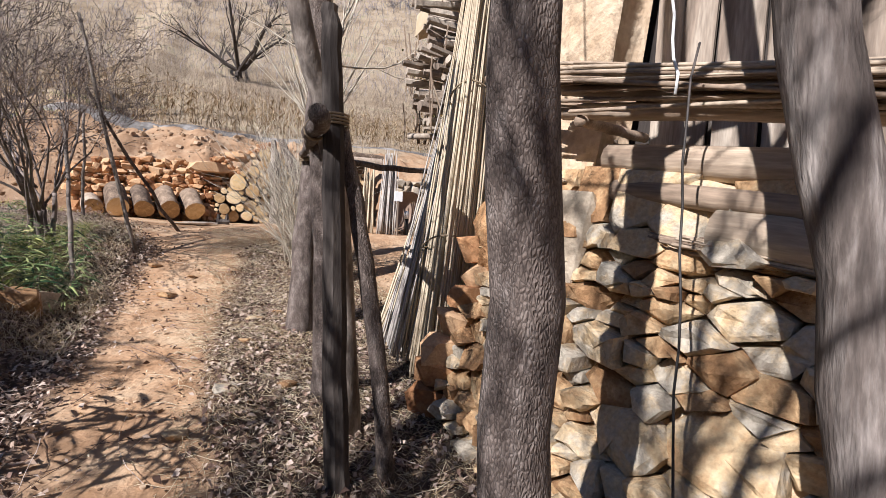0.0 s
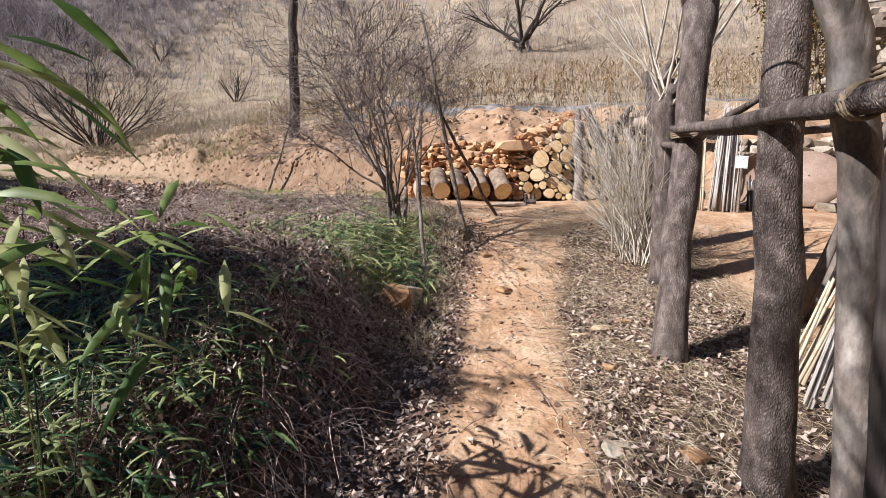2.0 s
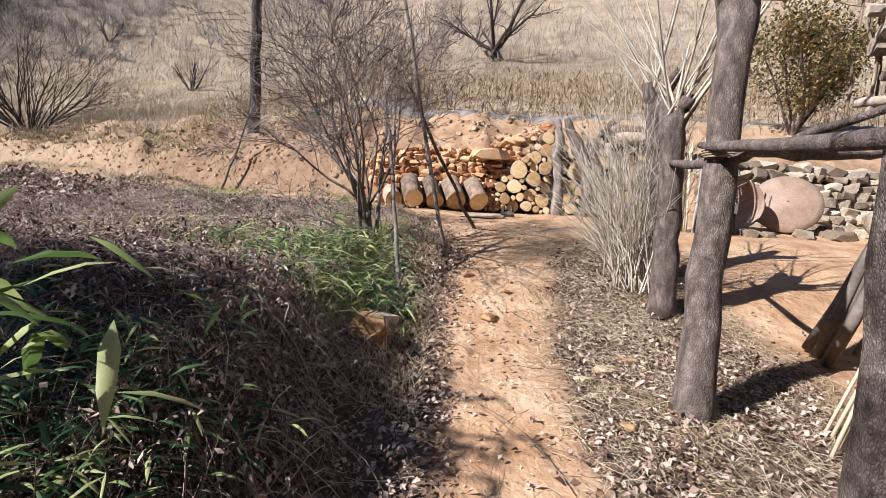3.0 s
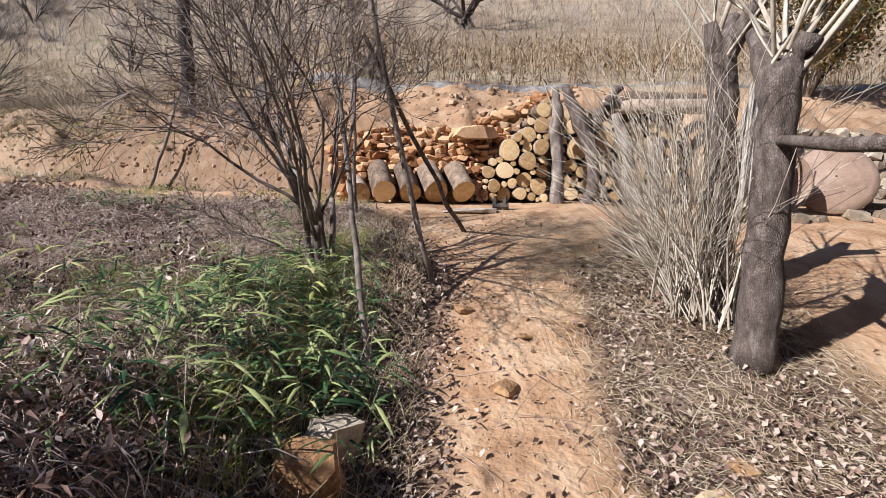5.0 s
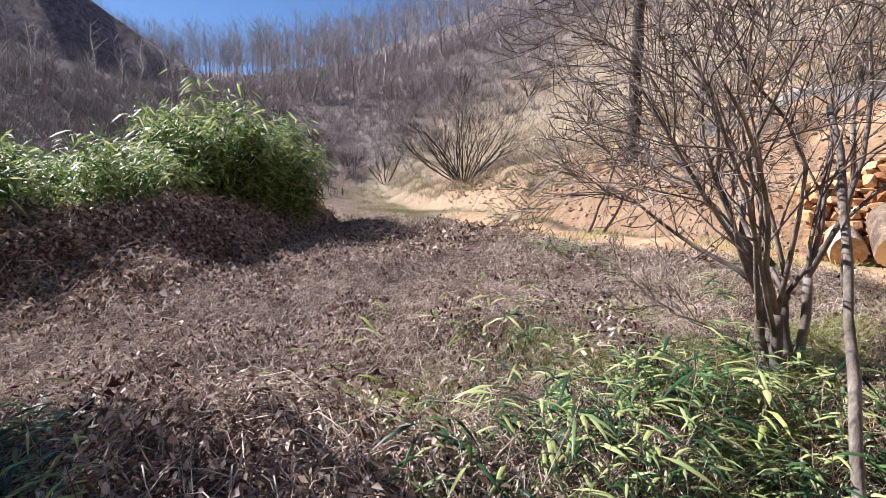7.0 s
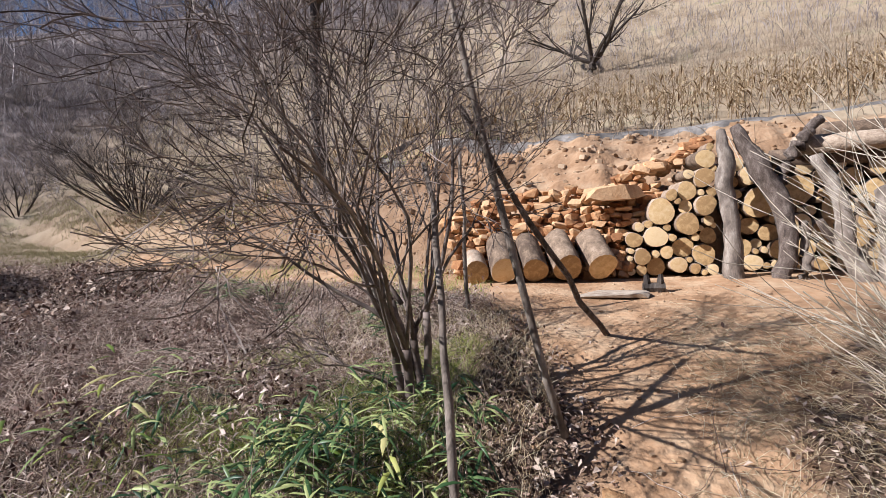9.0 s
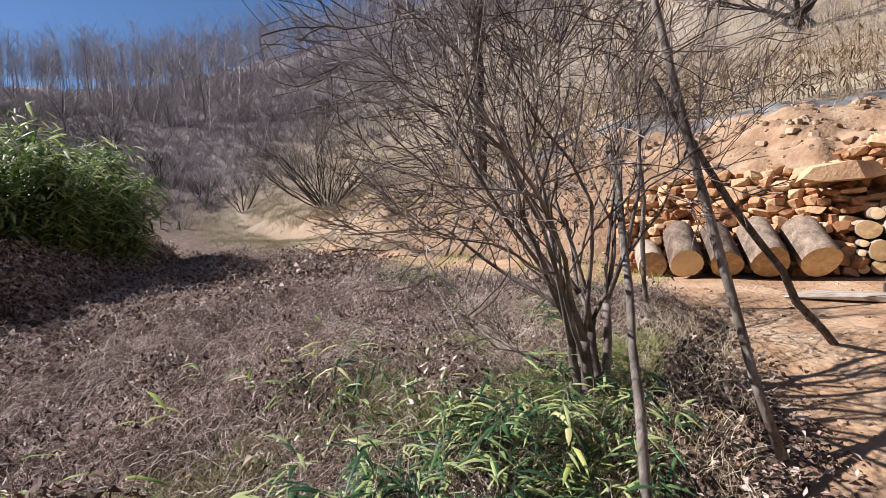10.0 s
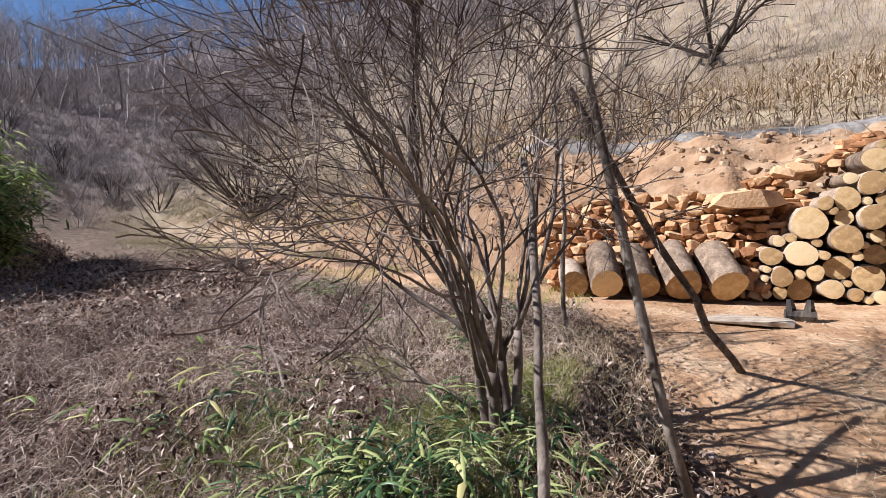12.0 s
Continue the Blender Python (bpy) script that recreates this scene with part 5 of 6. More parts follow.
# dead leaves: along both sides of the path and under the trees
rng = np.random.default_rng(101)
x, y = spots(rng, 95000, -1.6, 2.4, -1.0, 7.0, lambda a, b: np.clip(0.95 * (1 - lane_mask(a, b)) + 0.05, 0, 1) * np.where(a > 0, smooth(6.3, 3.2, b) * (0.35 + 0.65 * smooth(-0.3, 0.3, noise2(a, b, 0.5, 21))), smooth(7.0, 5.5, b)))
stuff("leaf_litter", "brown curled dead leaves lying along the path", "leaf litter", flake_mesh("leaf_litter", on_ground(x, y, 0.0) + np.stack([0 * x, 0 * x, rng.uniform(0.004, 0.035, len(x))], 1), rng.uniform(0.014, 0.048, len(x)), rng, LITTER))
x, y = spots(rng, 7000, -0.6, 1.3, -0.5, 7.4, lambda a, b: 0.5 + 0 * a)
stuff("leaf_litter", "small leaf crumbs and straw bits on the bare path", "leaf litter", flake_mesh("path_crumbs", on_ground(x, y, 0.006), rng.uniform(0.008, 0.025, len(x)), rng, STRAW, 0.3, 0.3))


def tangle(rng, x, y, length, height, k=5):
    """Arching thin dry stems from spots on the ground."""
    n = len(x)
    a = rng.uniform(0, 6.283, n)
    t = np.linspace(0, 1, k)[None, :]
    L, H = length[:, None], height[:, None]
    bend = rng.normal(0, 0.5, n)[:, None]
    px = x[:, None] + L * t * np.cos(a[:, None] + bend * t)
    py = y[:, None] + L * t * np.sin(a[:, None] + bend * t)
    pz = ground_at(px, py) + H * 4 * t * (1.02 - t) + rng.normal(0, 0.012, (n, k)) + 0.01
    return np.stack([px, py, pz], 2)


def left_field(a, b):
    return (1 - lane_mask(a, b)) * smooth(-0.75, -1.15, a) * smooth(8.4, 6.8, b + 0.14 * a) * smooth(-12.5, -9, a)


x, y = spots(rng, 120000, -10.5, -0.7, 0.2, 8.5, lambda a, b: left_field(a, b) * (0.35 + 0.65 * smooth(7, 3, np.hypot(a + 0.4, b - 2.7))))
stuff("dry_vines", "tangled grey-brown dry vine stems over the field", "dry vines", strip_mesh("dry_vines", tangle(rng, x, y, rng.uniform(0.06, 0.34, len(x)), rng.uniform(0.01, 0.11, len(x))), rng.uniform(0.0010, 0.0032, len(x)), VINE))
x, y = spots(rng, 230000, -11.5, -0.6, 0.0, 9.5, lambda a, b: left_field(a, b) * (0.30 + 0.70 * smooth(7, 2.5, np.hypot(a + 0.4, b - 2.7))))
stuff("vine_leaves", "shrivelled purple-brown leaves on the dry vines", "dead leaves", flake_mesh("vine_leaves", on_ground(x, y) + np.stack([0 * x, 0 * x, rng.uniform(0.0, 1.0, len(x)) ** 1.3 * (0.04 + 0.36 * np.maximum(0, noise2(x, y, 0.35, 31)))], 1), rng.uniform(0.016, 0.062, len(x)) * rng.uniform(0.6, 1.0, len(x)), rng, VINE_LEAF, 1.1, 0.42))
x, y = spots(rng, 90000, -12, -4.5, -1.0, 8.5, lambda a, b: smooth(-4.6, -6.0, a) * smooth(9, 7.5, b))
stuff("vine_leaves", "shrivelled leaves covering the shaded far bank", "dead leaves", flake_mesh("bank_leaves", on_ground(x, y) + np.stack([0 * x, 0 * x, rng.uniform(0.0, 0.22, len(x)) * (0.4 + np.maximum(0, noise2(x, y, 0.5, 33)))], 1), rng.uniform(0.03, 0.11, len(x)), rng, LITTER, 0.9, 0.5))
x, y = spots(rng, 5000, -11, -4.5, -1.0, 8.5, lambda a, b: smooth(-4.6, -6.0, a))
stuff("dry_vines", "tangled dry vine stems hanging over the far bank", "dry vines", strip_mesh("bank_vines", tangle(rng, x, y, rng.uniform(0.15, 0.6, len(x)), rng.uniform(0.03, 0.22, len(x))), rng.uniform(0.0015, 0.0045, len(x)), VINE))
x, y = spots(rng, 16000, 0.2, 2.0, 0.6, 6.6, lambda a, b: smooth(0.2, 0.5, a) * smooth(6.8, 5.0, b) * 0.8)
stuff("straw", "pale straw and thin twigs lying beside the path", "straw", strip_mesh("straw", tangle(rng, x, y, rng.uniform(0.03, 0.22, len(x)), rng.uniform(0.001, 0.02, len(x)), 4), rng.uniform(0.0008, 0.0022, len(x)), STRAW))
x, y = spots(rng, 120, -0.9, 1.7, 0.2, 5.0)
stuff("fallen_twigs", "long fallen twigs lying across the path edge", "twigs", strip_mesh("fallen_twigs", tangle(rng, x, y, rng.uniform(0.3, 0.9, len(x)), rng.uniform(0.004, 0.02, len(x)), 7), rng.uniform(0.0012, 0.0032, len(x)), VINE))


def blades(name, label, rng, x, y, height, width, material, lean=0.5, k=4):
    n = len(x)
    a = rng.uniform(0, 6.283, n)
    t = np.linspace(0, 1, k)[None, :]
    tip = rng.uniform(0.2, 1.0, n)[:, None] * lean * height[:, None]
    px, py = x[:, None] + tip * t * t * np.cos(a)[:, None], y[:, None] + tip * t * t * np.sin(a)[:, None]
    z0 = ground_at(x, y)[:, None]
    pz = z0 + height[:, None] * (t - 0.25 * t * t) - 0.02 * (1 - t)
    return stuff(name, label, "grass", strip_mesh(name, np.stack([px, py, pz], 2), width, material))


# green grass on the sunny edge of the field
x, y = spots(rng, 60000, -2.6, -0.6, 2.9, 6.2, lambda a, b: smooth(-0.25, 0.45, noise2(a, b, 0.45, 41) + 0.12) * smooth(-2.6, -1.7, a) * smooth(-0.72, -1.05, a) * smooth(2.8, 3.4, b) * smooth(6.2, 5.4, b) * (1 - lane_mask(a, b)))
blades("grass", "bright green grass tufts on the field edge", rng, x, y, rng.uniform(0.04, 0.17, len(x)), rng.uniform(0.0014, 0.0034, len(x)), GRASS, 0.9)
x, y = spots(rng, 16000, -2.4, -0.35, 2.7, 6.4, lambda a, b: (1 - lane_mask(a, b)) * 0.9)
blades("grass", "dry straw-coloured grass among the green tufts", rng, x, y, rng.uniform(0.03, 0.15, len(x)), rng.uniform(0.001, 0.0025, len(x)), STRAW, 1.1)
x, y = spots(rng, 14000, -7, -1.0, 6.5, 11.5, lambda a, b: smooth(0.1, 0.6, noise2(a, b, 0.8, 42)) * 0.8)
blades("grass", "grass tufts along the bank and the side trail", rng, x, y, rng.uniform(0.03, 0.14, len(x)), rng.uniform(0.0015, 0.004, len(x)), GRASS, 0.8)


# dwarf bamboo: fans of long leaves on short stems
def dwarf_bamboo(label, rng, x, y, height, leaf, per, group="dwarf bamboo clumps", leaf_material=GREEN):
    n = len(x)
    a = rng.uniform(0, 6.283, n)
    lean = rng.uniform(0.1, 0.5, n)
    z = ground_at(x, y)
    top = np.stack([x + height * lean * np.cos(a), y + height * lean * np.sin(a), z + height], 1)
    foot = np.stack([x, y, z - 0.03], 1)
    stem = foot[:, None] + (top - foot)[:, None] * np.linspace(0, 1, 5)[None, :, None]
    ob = thing("dwarf_bamboo", label, "bamboo", group=group, kind="stuff")
    part("stems", strip_mesh("stems", stem, np.full(n, 0.0022), VINE), ob)
    f = rng.uniform(0.35, 1.0, (n, per))
    at = foot[:, None] + (top - foot)[:, None] * f[..., None]
    b = a[:, None] + rng.normal(0, 1.5, (n, per))
    way = np.stack([np.cos(b), np.sin(b), rng.uniform(-0.1, 0.8, (n, per))], 2)
    side = np.stack([-np.sin(b), np.cos(b), rng.normal(0, 0.35, (n, per))], 2)
    L = rng.uniform(*leaf, n * per)
    part("leaves", leaf_mesh("leaves", at.reshape(-1, 3), way.reshape(-1, 3), side.reshape(-1, 3), L, L * rng.uniform(0.075, 0.12, n * per), leaf_material, 0.5), ob)
    return ob


x, y = spots(rng, 900, -2.3, -0.55, 2.8, 5.4, lambda a, b: smooth(1.0, 0.3, np.hypot((a + 1.12) / 0.85, (b - 4.0) / 1.3)))
dwarf_bamboo("clump of dwarf bamboo with long striped green leaves", rng, x, y, rng.uniform(0.06, 0.36, len(x)), (0.07, 0.18), 8)
x, y = spots(rng, 2600, -3.0, -0.5, 0.2, 2.95, lambda a, b: smooth(-0.2, 0.5, noise2(a, b, 0.5, 51) + 0.45) * smooth(-0.75, -1.05, a) * smooth(2.6, 2.0, b))
dwarf_bamboo("shaded dwarf bamboo covering the bank beside the path", rng, x, y, rng.uniform(0.08, 0.28, len(x)), (0.07, 0.16), 7)
x, y = spots(rng, 130, -2.6, -1.4, 4.3, 6.4, lambda a, b: smooth(0.0, 0.5, noise2(a, b, 0.4, 52)))
dwarf_bamboo("yellow-green dwarf bamboo tufts around the bare shrub", rng, x, y, rng.uniform(0.10, 0.30, len(x)), (0.10, 0.2), 6)


x, y = spots(rng, 90, -4.4, -2.9, 6.3, 7.3, lambda a, b: smooth(1.0, 0.4, np.hypot((a + 3.6) / 0.7, (b - 6.85) / 0.4)))
dwarf_bamboo("low dark green bamboo tuft beside the side trail", rng, x, y, rng.uniform(0.08, 0.24, len(x)), (0.10, 0.18), 6)
x, y = spots(rng, 16, -3.4, -0.9, 2.4, 4.8)
dwarf_bamboo("single bright yellow-green bamboo sprigs above the dry vines", rng, x, y, rng.uniform(0.18, 0.36, len(x)), (0.14, 0.24), 4, leaf_material=GRASS)

# the heap of tall dry vines on the near bank
x, y = spots(rng, 17000, -3.0, -0.65, 1.0, 3.6, lambda a, b: smooth(1.0, 0.45, np.hypot((a + 1.75) / 1.25, (b - 2.3) / 1.35)))
stuff("dry_vines", "heaped dry vines and stalks on the near bank", "dry vines", strip_mesh("vine_heap", tangle(rng, x, y, rng.uniform(0.15, 0.55, len(x)), rng.uniform(0.02, 0.15, len(x)) * (0.5 + 0.7 * np.maximum(0, noise2(x, y, 0.5, 35) + 0.4)), 6), rng.uniform(0.0010, 0.0034, len(x)), VINE))
x, y = spots(rng, 52000, -3.0, -0.65, 1.0, 3.6, lambda a, b: smooth(1.0, 0.45, np.hypot((a + 1.75) / 1.25, (b - 2.3) / 1.35)))
stuff("vine_leaves", "withered brown leaves in the heap of vines", "dead leaves", flake_mesh("heap_leaves", on_ground(x, y) + np.stack([0 * x, 0 * x, rng.uniform(0.0, 0.2, len(x)) * (0.35 + 0.8 * np.maximum(0, noise2(x, y, 0.5, 35) + 0.4))], 1), rng.uniform(0.01, 0.038, len(x)), rng, LITTER, 1.0, 0.5))


# tall bamboo thickets
def thicket(label, center, radius, height, culms, per, leaf, seed, name="bamboo_thicket", thick=0.009, low=0.12, sway=0.5):
    rng = np.random.default_rng(seed)
    n = culms
    a, q = rng.uniform(0, 6.283, n), np.sqrt(rng.uniform(0, 1, n))
    x, y = center[0] + radius[0] * q * np.cos(a), center[1] + radius[1] * q * np.sin(a)
    h = height * (1 - 0.45 * q ** 2) * rng.uniform(0.75, 1.08, n)
    z = ground_at(x, y)
    t = np.linspace(0, 1, 7)[None, :]
    out = rng.uniform(0.1, sway, n)[:, None] * h[:, None]
    ax = a[:, None] + rng.normal(0, 0.6, n)[:, None]
    pts = np.stack([x[:, None] + out * t ** 2.5 * np.cos(ax), y[:, None] + out * t ** 2.5 * np.sin(ax), z[:, None] - 0.05 + h[:, None] * (t - 0.12 * t ** 3)], 2)
    ob = thing(name, label, "bamboo", (0, 0, 0), "bamboo thickets")
    part("cane_mass", strip_mesh("cane_mass", pts, rng.uniform(0.7, 1.2, n) * thick, GREEN), ob)
    f = rng.uniform(low, 1.0, (n, per)) * 6
    k = np.minimum(f.astype(int), 5)
    rows = np.arange(n)[:, None]
    at = pts[rows, k] + (pts[rows, k + 1] - pts[rows, k]) * (f - k)[..., None]
    at = at + rng.normal(0, 0.10, at.shape)
    b = rng.uniform(0, 6.283, (n, per))
    way = np.stack([np.cos(b), np.sin(b), rng.uniform(-0.5, 0.5, (n, per))], 2)
    side = np.stack([-np.sin(b), np.cos(b), rng.normal(0, 0.5, (n, per))], 2)
    L = rng.uniform(*leaf, n * per)
    part("leaves", leaf_mesh("leaves", at.reshape(-1, 3), way.reshape(-1, 3), side.reshape(-1, 3), L, L * rng.uniform(0.13, 0.19, n * per), BAMBOO, 0.45), ob)
    return ob


thicket("tall dense green bamboo thicket on the field edge", (-9.9, 5.0), (1.4, 1.35), 2.2, 210, 68, (0.14, 0.28), 61)
thicket("lower bamboo thicket spreading along the field edge", (-8.9, 2.0), (1.5, 2.2), 1.3, 230, 52, (0.12, 0.24), 62)
# added out of view, foliage kept high so its shadow lands on the bank
thicket("unseen dense bamboo thicket added to shade the bank", (-4.0, 0.97), (0.42, 0.26), 3.7, 80, 62, (0.14, 0.28), 63, low=0.42, sway=0.15)
# another added thicket, never in view, only there for dappled shade on the path
thicket("unseen bamboo thicket added to dapple the path with shade", (-3.1, -1.1), (0.85, 0.75), 3.3, 85, 52, (0.12, 0.24), 65)
near = thicket("slim bamboo with drooping leaves beside the path", (-1.12, 1.15), (0.08, 0.06), 1.5, 5, 34, (0.12, 0.22), 64, "bamboo_plant", 0.003, 0.72, 0.3)

# unseen tree, added so its limbs throw shadows on trunks, wall and path
shade_tree = thing("bare_tree", "unseen bare tree added behind the walker to cast branch shadows", "tree", (-2.7, -1.75, G(-2.7, -1.75)))
rng = np.random.default_rng(67)
p, r = trunk_lines([(0, 0, -0.1), (0.05, 0, 1.0), (0, 0.05, 2.2)], [0.11, 0.09, 0.08], 10, 0.01, 3)
part("trunk", mesh_of("trunk", *tubes([(p, r)], 10), BARK, True), shade_tree)
for i in range(14):
    a = 0.7 * i + rng.uniform(0, 0.4)
    part("limb", mesh_of("limb", *wood(grow(rng, p[-1 - i % 4], (0.7 * math.cos(a), 0.7 * math.sin(a), 0.9), 2.4, 0.045, 3, 5, 0.7, 0.1, 0.12), least=0.004), BARK), shade_tree)

# ---- far things ----
bare_shrub("bare_bush", "wide leafless bush arching on top of the bank", (-12.6, 13.5, G(-12.6, 13.5)), 26, 2.5, 1.5, 71, 3, 5, (0.1, -0.1), 0.03, TWIG_DARK, 0.08)


def far_tree(label, at, stems, height, spread, radius, seed, rise=0.0):
    rng = np.random.default_rng(seed)
    tree = thing("bare_tree", label, "tree", at)
    top = np.array([0, 0, -0.1])
    if rise:
        p, r = trunk_lines([(0, 0, -0.2), (rng.normal(0, 0.1), 0, rise * 0.5), (rng.normal(0, 0.15), 0.05, rise)], [radius * 1.2, radius, radius * 0.85], 12, 0.02, seed)
        part("trunk", mesh_of("trunk", *tubes([(p, r)], 10), WOOD_DARK, True), tree)
        top = p[-1]
    for i in range(stems):
        a = 6.283 * (i + rng.uniform(0, 0.7)) / stems
        w = np.array([spread * math.cos(a), spread * math.sin(a), rng.uniform(0.5, 1.1)])
        g = grow(rng, top, w, height * rng.uniform(0.8, 1.1), radius * 0.6, 3, 4, 0.6, 0.05, 0.12)
        part("limb", mesh_of("limb", *wood(g, least=0.005), TWIG_DARK), tree)
    return tree


far_tree("dark bare tree with a straight trunk on the bank", (-4.6, 10.2, G(-4.6, 10.2)), 7, 2.4, 1.0, 0.10, 81, 3.4)
far_tree("spreading bare tree on the dry hillside", (0.9, 23.2, G(0.9, 23.2)), 8, 3.2, 1.0, 0.16, 82, 0.5)
for i, (a, r) in enumerate(((62, 27), (66, 31), (58, 24), (70, 36), (40, 30), (48, 34), (20, 40), (-8, 44), (33, 22))):
    xx, yy = -0.45 - r * math.sin(radians(a)), 2.7 + r * math.cos(radians(a))
    bare_shrub("bare_bush", "small leafless bush on the dry slope", (xx, yy, G(xx, yy)), 8, 1.5 + 0.15 * (i % 4), 0.8, 300 + i, 2, 5, (0, 0), 0.03, TWIG_DARK)

ever = thing("evergreen_bush", "rusty green evergreen bush behind the terrace wall", "bush", (6.3, 10.1, G(6.3, 10.1)))
rng = np.random.default_rng(85)
g = []
for i in range(9):
    a = rng.uniform(0, 6.28)
    g += grow(rng, (0, 0, -0.1), (0.5 * math.cos(a), 0.5 * math.sin(a), 1), 1.9, 0.03, 2, 4, 0.6)
part("branchwork", mesh_of("branchwork", *wood(g), TWIG), ever)
ends = np.concatenate([p for p, r, d in g if d < 2])
at = np.repeat(ends, 12, 0) + rng.normal(0, 0.12, (len(ends) * 12, 3))
part("leaves", flake_mesh("leaves", at, rng.uniform(0.04, 0.1, len(at)), rng, EVERGREEN, 0.9, 0.6), ever)

# clods on the cut bank
rng = np.random.default_rng(131)


def clods(name, label, x, y, size, material):
    v_all, f_all = [], []
    z = ground_at(x, y)
    for i in range(len(x)):
        v, f = STONES[i % 14]
        o, a, s_ = len(v_all), i * 2.4, size[i]
        v_all += [(x[i] + s_ * (q[0] * math.cos(a) - q[1] * math.sin(a)), y[i] + s_ * (q[0] * math.sin(a) + q[1] * math.cos(a)), z[i] + s_ * 0.8 * q[2]) for q in v]
        f_all += [tuple(k + o for k in q) for q in f]
    return stuff(name, label, "soil", mesh_of(name, v_all, f_all, material))


x = rng.uniform(-13, -1.5, 2600)
y = table(FOOT, x) + rng.uniform(-0.15, 1.5, len(x)) ** 1.0
clods("bank_clods", "tan clods and stones on the eroded earth bank", x, y, rng.uniform(0.015, 0.09, len(x)) * rng.uniform(0.3, 1, len(x)), SOIL)
x = rng.uniform(-1.5, 3.2, 500)
y = table(FOOT, x) + rng.uniform(0.1, 2.2, len(x))
clods("bank_clods", "orange clods on the slope above the wood pile", x, y, rng.uniform(0.02, 0.12, len(x)) * rng.uniform(0.4, 1, len(x)), SOIL)

# mulch film and the dead crop behind it
fx = np.linspace(-3.4, 9, 80)
film_v, film_f = [], []
for i, xx in enumerate(fx):
    for j, dy in enumerate((-0.22, -0.12, 0.0, 0.12, 0.22)):
        yy = 10.5 + 0.05 * xx + dy + 0.05 * math.sin(xx * 2.3)
        film_v.append((xx, yy, G(xx, yy) + (-0.02, 0.02, 0.035, 0.02, -0.02)[j] + 0.02 * float(noise2(xx, yy, 0.15, 7))))
for i in range(len(fx) - 1):
    for j in range(4):
        film_f.append((i * 5 + j, (i + 1) * 5 + j, (i + 1) * 5 + j + 1, i * 5 + j + 1))
thing("mulch_film", "strip of wrinkled black mulch film along the field", "mulch film", me=mesh_of("mulch_film", film_v, film_f, FILM, True))
rng = np.random.default_rng(111)
n = 1050
row = rng.integers(0, 9, n)
x = rng.uniform(-6.5, 10, n)
y = 10.75 + 0.05 * x + row * 0.55 + rng.normal(0, 0.06, n)
h = rng.uniform(0.45, 0.95, n)
base = on_ground(x, y, -0.02)
top = base + np.stack([rng.normal(0, 0.10, n), rng.normal(0, 0.10, n), h], 1)
st = base[:, None] + (top - base)[:, None] * np.linspace(0, 1, 4)[None, :, None]
stuff("dead_crop", "rows of dead tan crop stalks in the field", "crop", strip_mesh("dead_crop", st, rng.uniform(0.005, 0.010, n), CROP))
f = rng.uniform(0.2, 1, (n, 7))
at = (base[:, None] + (top - base)[:, None] * f[..., None]).reshape(-1, 3)
b = rng.uniform(0, 6.283, len(at))
L = rng.uniform(0.06, 0.20, len(at))
stuff("dead_crop_leaves", "shrivelled hanging leaves of the dead crop", "crop", leaf_mesh("dead_crop_leaves", at, np.stack([np.cos(b), np.sin(b), rng.uniform(-0.3, 0.8, len(at))], 1), np.stack([-np.sin(b), np.cos(b), 0 * b], 1), L, L * 0.16, CROP, 0.8))

# hillside grass
def hill(a, b):
    past_ = b - table(FOOT, a)
    r_ = np.hypot(a + 0.45, b - 2.7)
    tilled = smooth(-7.5, -6, a) * smooth(11, 9, a) * smooth(16.5, 15.2, b)
    return (1 - 0.85 * tilled) * np.maximum(smooth(1.0, 3.0, past_), 0.7 * smooth(0.1, 0.6, past_) * smooth(-1.8, -3, a)) * smooth(60, 30, r_) * (0.25 + 0.75 * smooth(34, 12, r_))


x, y = spots(rng, 60000, -22, -5.5, 6.5, 17, lambda a, b: smooth(-3.0, -1.0, b - table(FOOT, a)) * smooth(2.5, 0.8, b - table(FOOT, a)) * (1 - lane_mask(a, b)))
blades("hill_grass", "short olive and tan grass at the foot of the slope", rng, x, y, rng.uniform(0.03, 0.16, len(x)), rng.uniform(0.002, 0.005, len(x)), GRASS_OLIVE, 0.9)
x, y = spots(rng, 90000, -40, -4, 9, 30, lambda a, b: hill(a, b) * smooth(-0.3, 0.4, noise2(a, b, 2.2, 46)))
blades("hill_grass", "olive grass patches on the open slope", rng, x, y, rng.uniform(0.05, 0.22, len(x)), rng.uniform(0.003, 0.007, len(x)), GRASS_OLIVE, 0.8)
x, y = spots(rng, 190000, -36, 16, 9, 34, lambda a, b: hill(a, b) * (0.5 + 0.5 * smooth(-0.2, 0.4, noise2(a, b, 1.6, 44))))
blades("hill_grass", "dry tan grass over the hillside", rng, x, y, rng.uniform(0.10, 0.45, len(x)), rng.uniform(0.003, 0.008, len(x)), GRASS_TAN, 0.7)
x, y = spots(rng, 60000, -60, 40, 22, 70, lambda a, b: smooth(20, 30, np.hypot(a, b)) * 0.9)
blades("hill_grass", "tall grey-brown scrub and dry grass on the upper slope", rng, x, y, rng.uniform(0.3, 1.1, len(x)), rng.uniform(0.006, 0.014, len(x)), FARWOOD, 0.7)

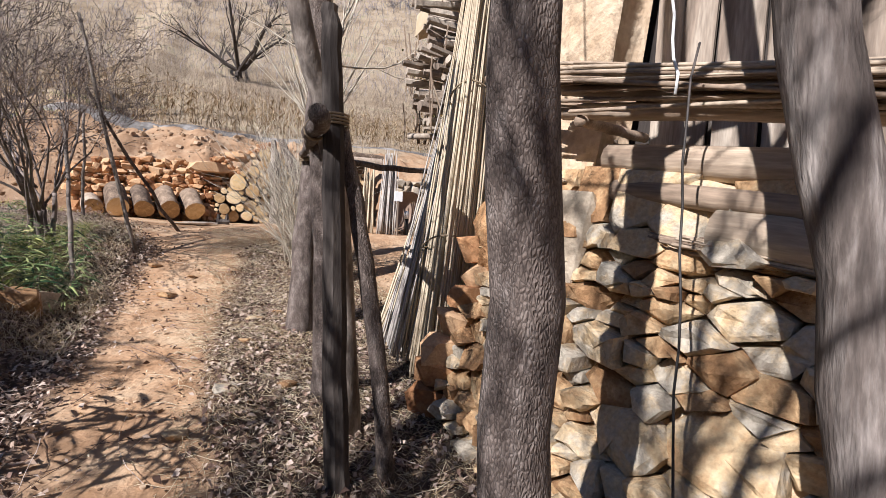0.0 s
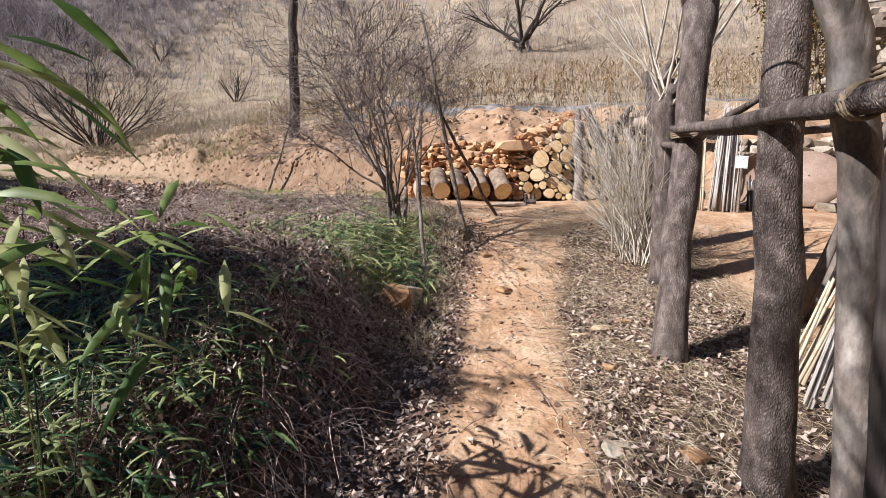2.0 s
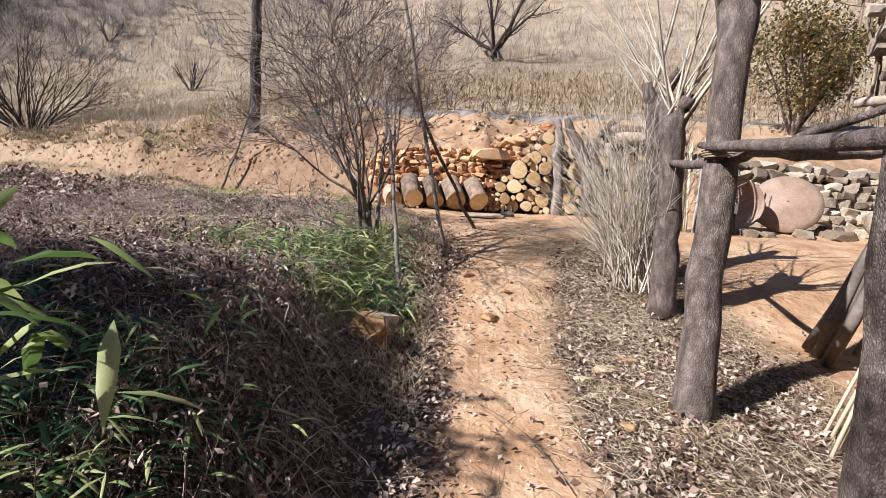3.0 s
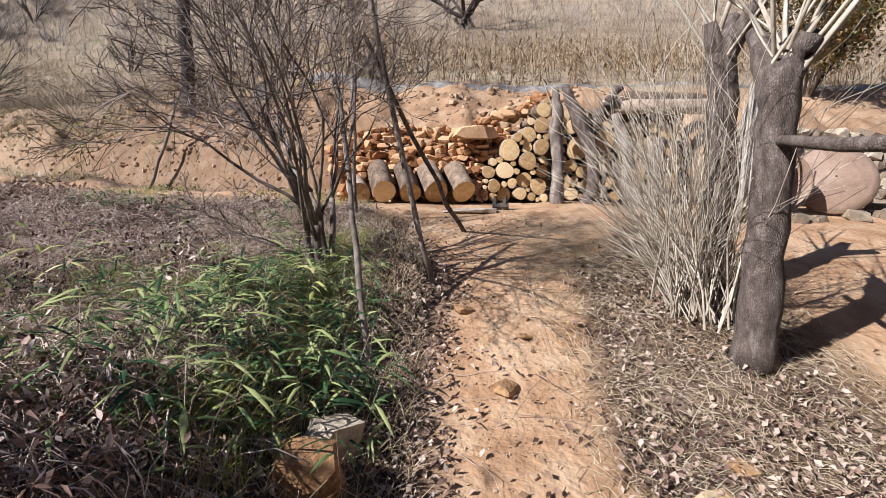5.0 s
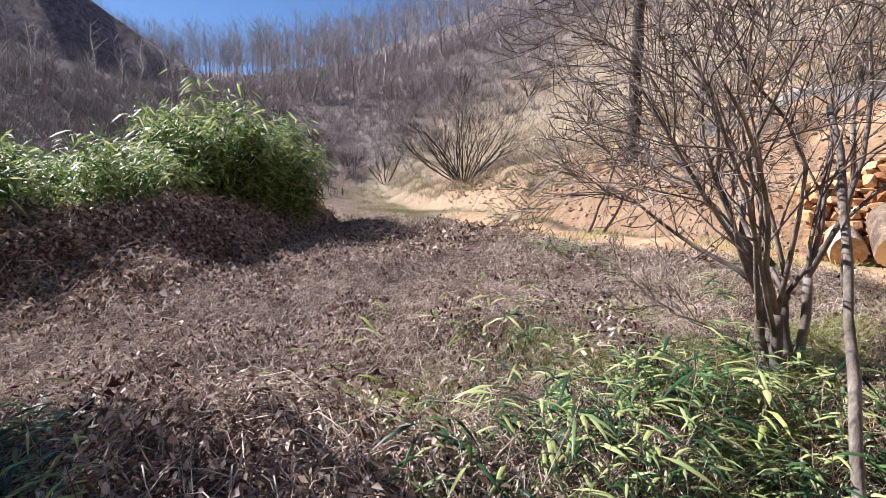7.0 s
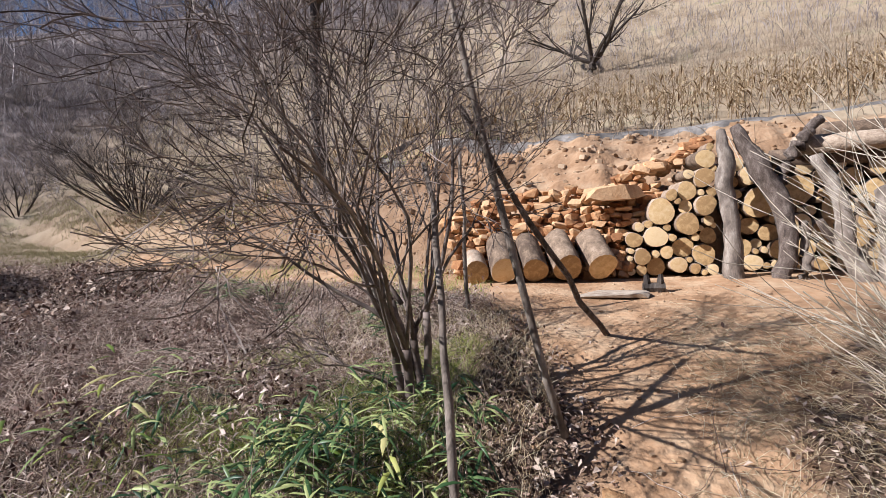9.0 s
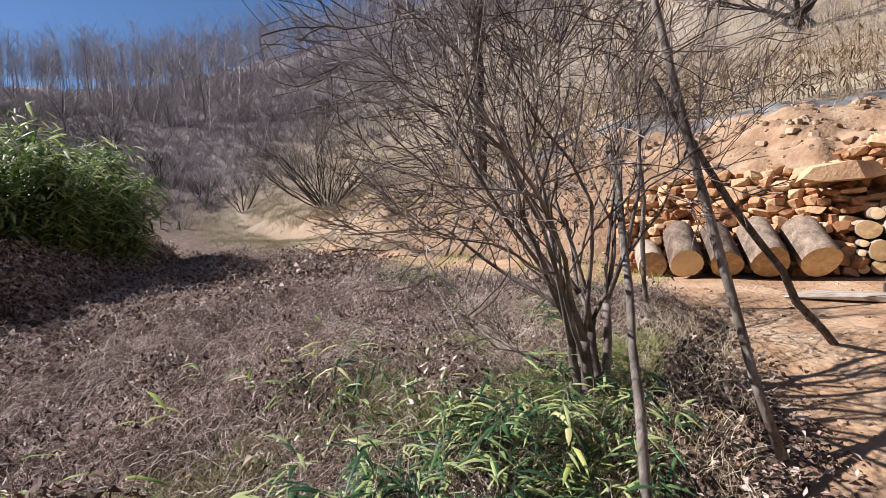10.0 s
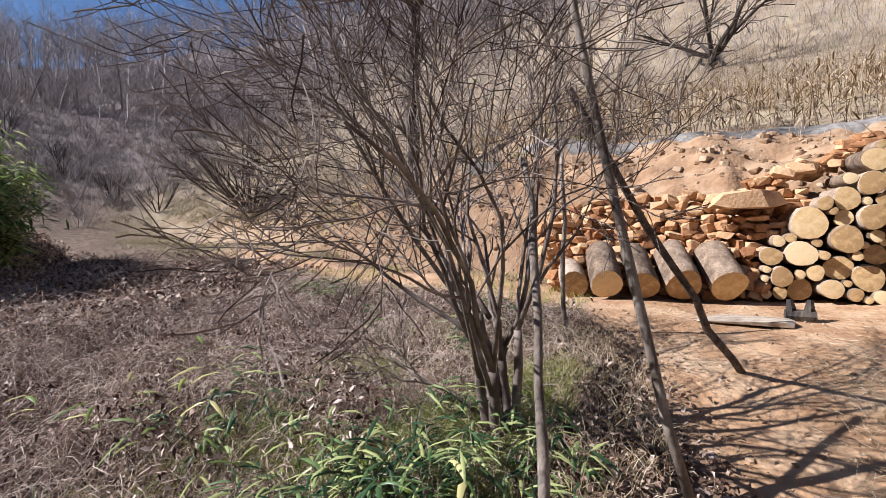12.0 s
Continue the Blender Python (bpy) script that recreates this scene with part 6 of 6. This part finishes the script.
# woods on the hills
rng = np.random.default_rng(121)
lines, twig = [], []
n = 3000
left_ = np.radians(rng.uniform(-42, 100, n))
r_ = np.where(rng.uniform(0, 1, n) < 0.45, rng.uniform(118, 158, n), rng.uniform(36, 150, n))
tx, ty = -0.45 - r_ * np.sin(left_), 2.7 + r_ * np.cos(left_)
far_side = (np.degrees(left_) > 72) & (r_ > 52) & (r_ < 112)
left_, r_, tx, ty = left_[~far_side], r_[~far_side], tx[~far_side], ty[~far_side]
n = len(r_)
tz = ground_at(tx, ty)
hh = rng.uniform(8, 15, n) * np.clip(r_ / 125, 0.3, 1)
seg = np.linspace(0, 1, 5)[None, :, None]
foot = np.stack([tx, ty, tz - 0.3], 1)
tip = foot + np.stack([rng.normal(0, 0.5, n), rng.normal(0, 0.5, n), hh], 1)
stuff("woodland_trunks", "grey leafless woodland trunks on the ridge", "woodland", strip_mesh("woodland_trunks", foot[:, None] + (tip - foot)[:, None] * seg + rng.normal(0, 0.08, (n, 5, 3)), rng.uniform(0.04, 0.075, n), FARWOOD))
per = 30
f = rng.uniform(0.3, 0.97, (n, per))
a0 = foot[:, None] + (tip - foot)[:, None] * f[..., None]
b = rng.uniform(0, 6.283, (n, per))
L = hh[:, None] * rng.uniform(0.10, 0.30, (n, per)) * (1.2 - 0.6 * f)
e = a0 + np.stack([np.cos(b) * L * 0.9, np.sin(b) * L * 0.9, L * rng.uniform(0.5, 1.3, (n, per))], 2)
pts = (a0[:, :, None] + (e - a0)[:, :, None] * np.linspace(0, 1, 3)[None, None, :, None]).reshape(-1, 3, 3)
stuff("woodland_branches", "bare upswept branches of the ridge woodland", "woodland", strip_mesh("woodland_branches", pts, rng.uniform(0.014, 0.03, len(pts)), FARWOOD))
n = 13000
left_ = np.radians(rng.uniform(-42, 100, n))
r_ = rng.uniform(22, 110, n)
keep = rng.uniform(0, 1, n) < smooth(30, 44, r_ + 0.15 * np.degrees(left_))
left_, r_ = left_[keep], r_[keep]
n = len(r_)
foot = on_ground(-0.45 - r_ * np.sin(left_), 2.7 + r_ * np.cos(left_), -0.1)
per = 9
b = rng.uniform(0, 6.283, (n, per))
H = rng.uniform(0.6, 2.2, (n, 1)) * rng.uniform(0.5, 1.0, (n, per))
e = foot[:, None] + np.stack([np.cos(b) * H * 0.5, np.sin(b) * H * 0.5, H], 2)
pts = (foot[:, None, None] + (e - foot[:, None])[:, :, None] * np.linspace(0, 1, 4)[None, None, :, None]) + rng.normal(0, 0.14, (n, per, 4, 3))
stuff("hillside_scrub", "grey-brown leafless scrub covering the hillside", "scrub", strip_mesh("hillside_scrub", pts.reshape(-1, 4, 3), rng.uniform(0.008, 0.020, n * per), FARWOOD))
n = 6500
left_, r_ = np.radians(rng.uniform(28, 100, n)), rng.uniform(20, 56, n)
keep = rng.uniform(0, 1, n) < smooth(0.75, 1.2, r_ / np.interp(np.degrees(left_), [28, 40, 56, 75, 100], [40, 33, 28, 26, 24]))
left_, r_ = left_[keep], r_[keep]
n = len(r_)
foot = on_ground(-0.45 - r_ * np.sin(left_), 2.7 + r_ * np.cos(left_), -0.05)
per = 9
b = rng.uniform(0, 6.283, (n, per))
H = rng.uniform(0.3, 1.1, (n, 1)) * rng.uniform(0.5, 1.0, (n, per))
e = foot[:, None] + np.stack([np.cos(b) * H * 0.7, np.sin(b) * H * 0.7, H], 2)
pts = (foot[:, None, None] + (e - foot[:, None])[:, :, None] * np.linspace(0, 1, 4)[None, None, :, None]) + rng.normal(0, 0.06, (n, per, 4, 3))
stuff("hillside_scrub", "low brown leafless scrub at the edge of the woods", "scrub", strip_mesh("low_scrub", pts.reshape(-1, 4, 3), rng.uniform(0.004, 0.010, n * per), TWIG))
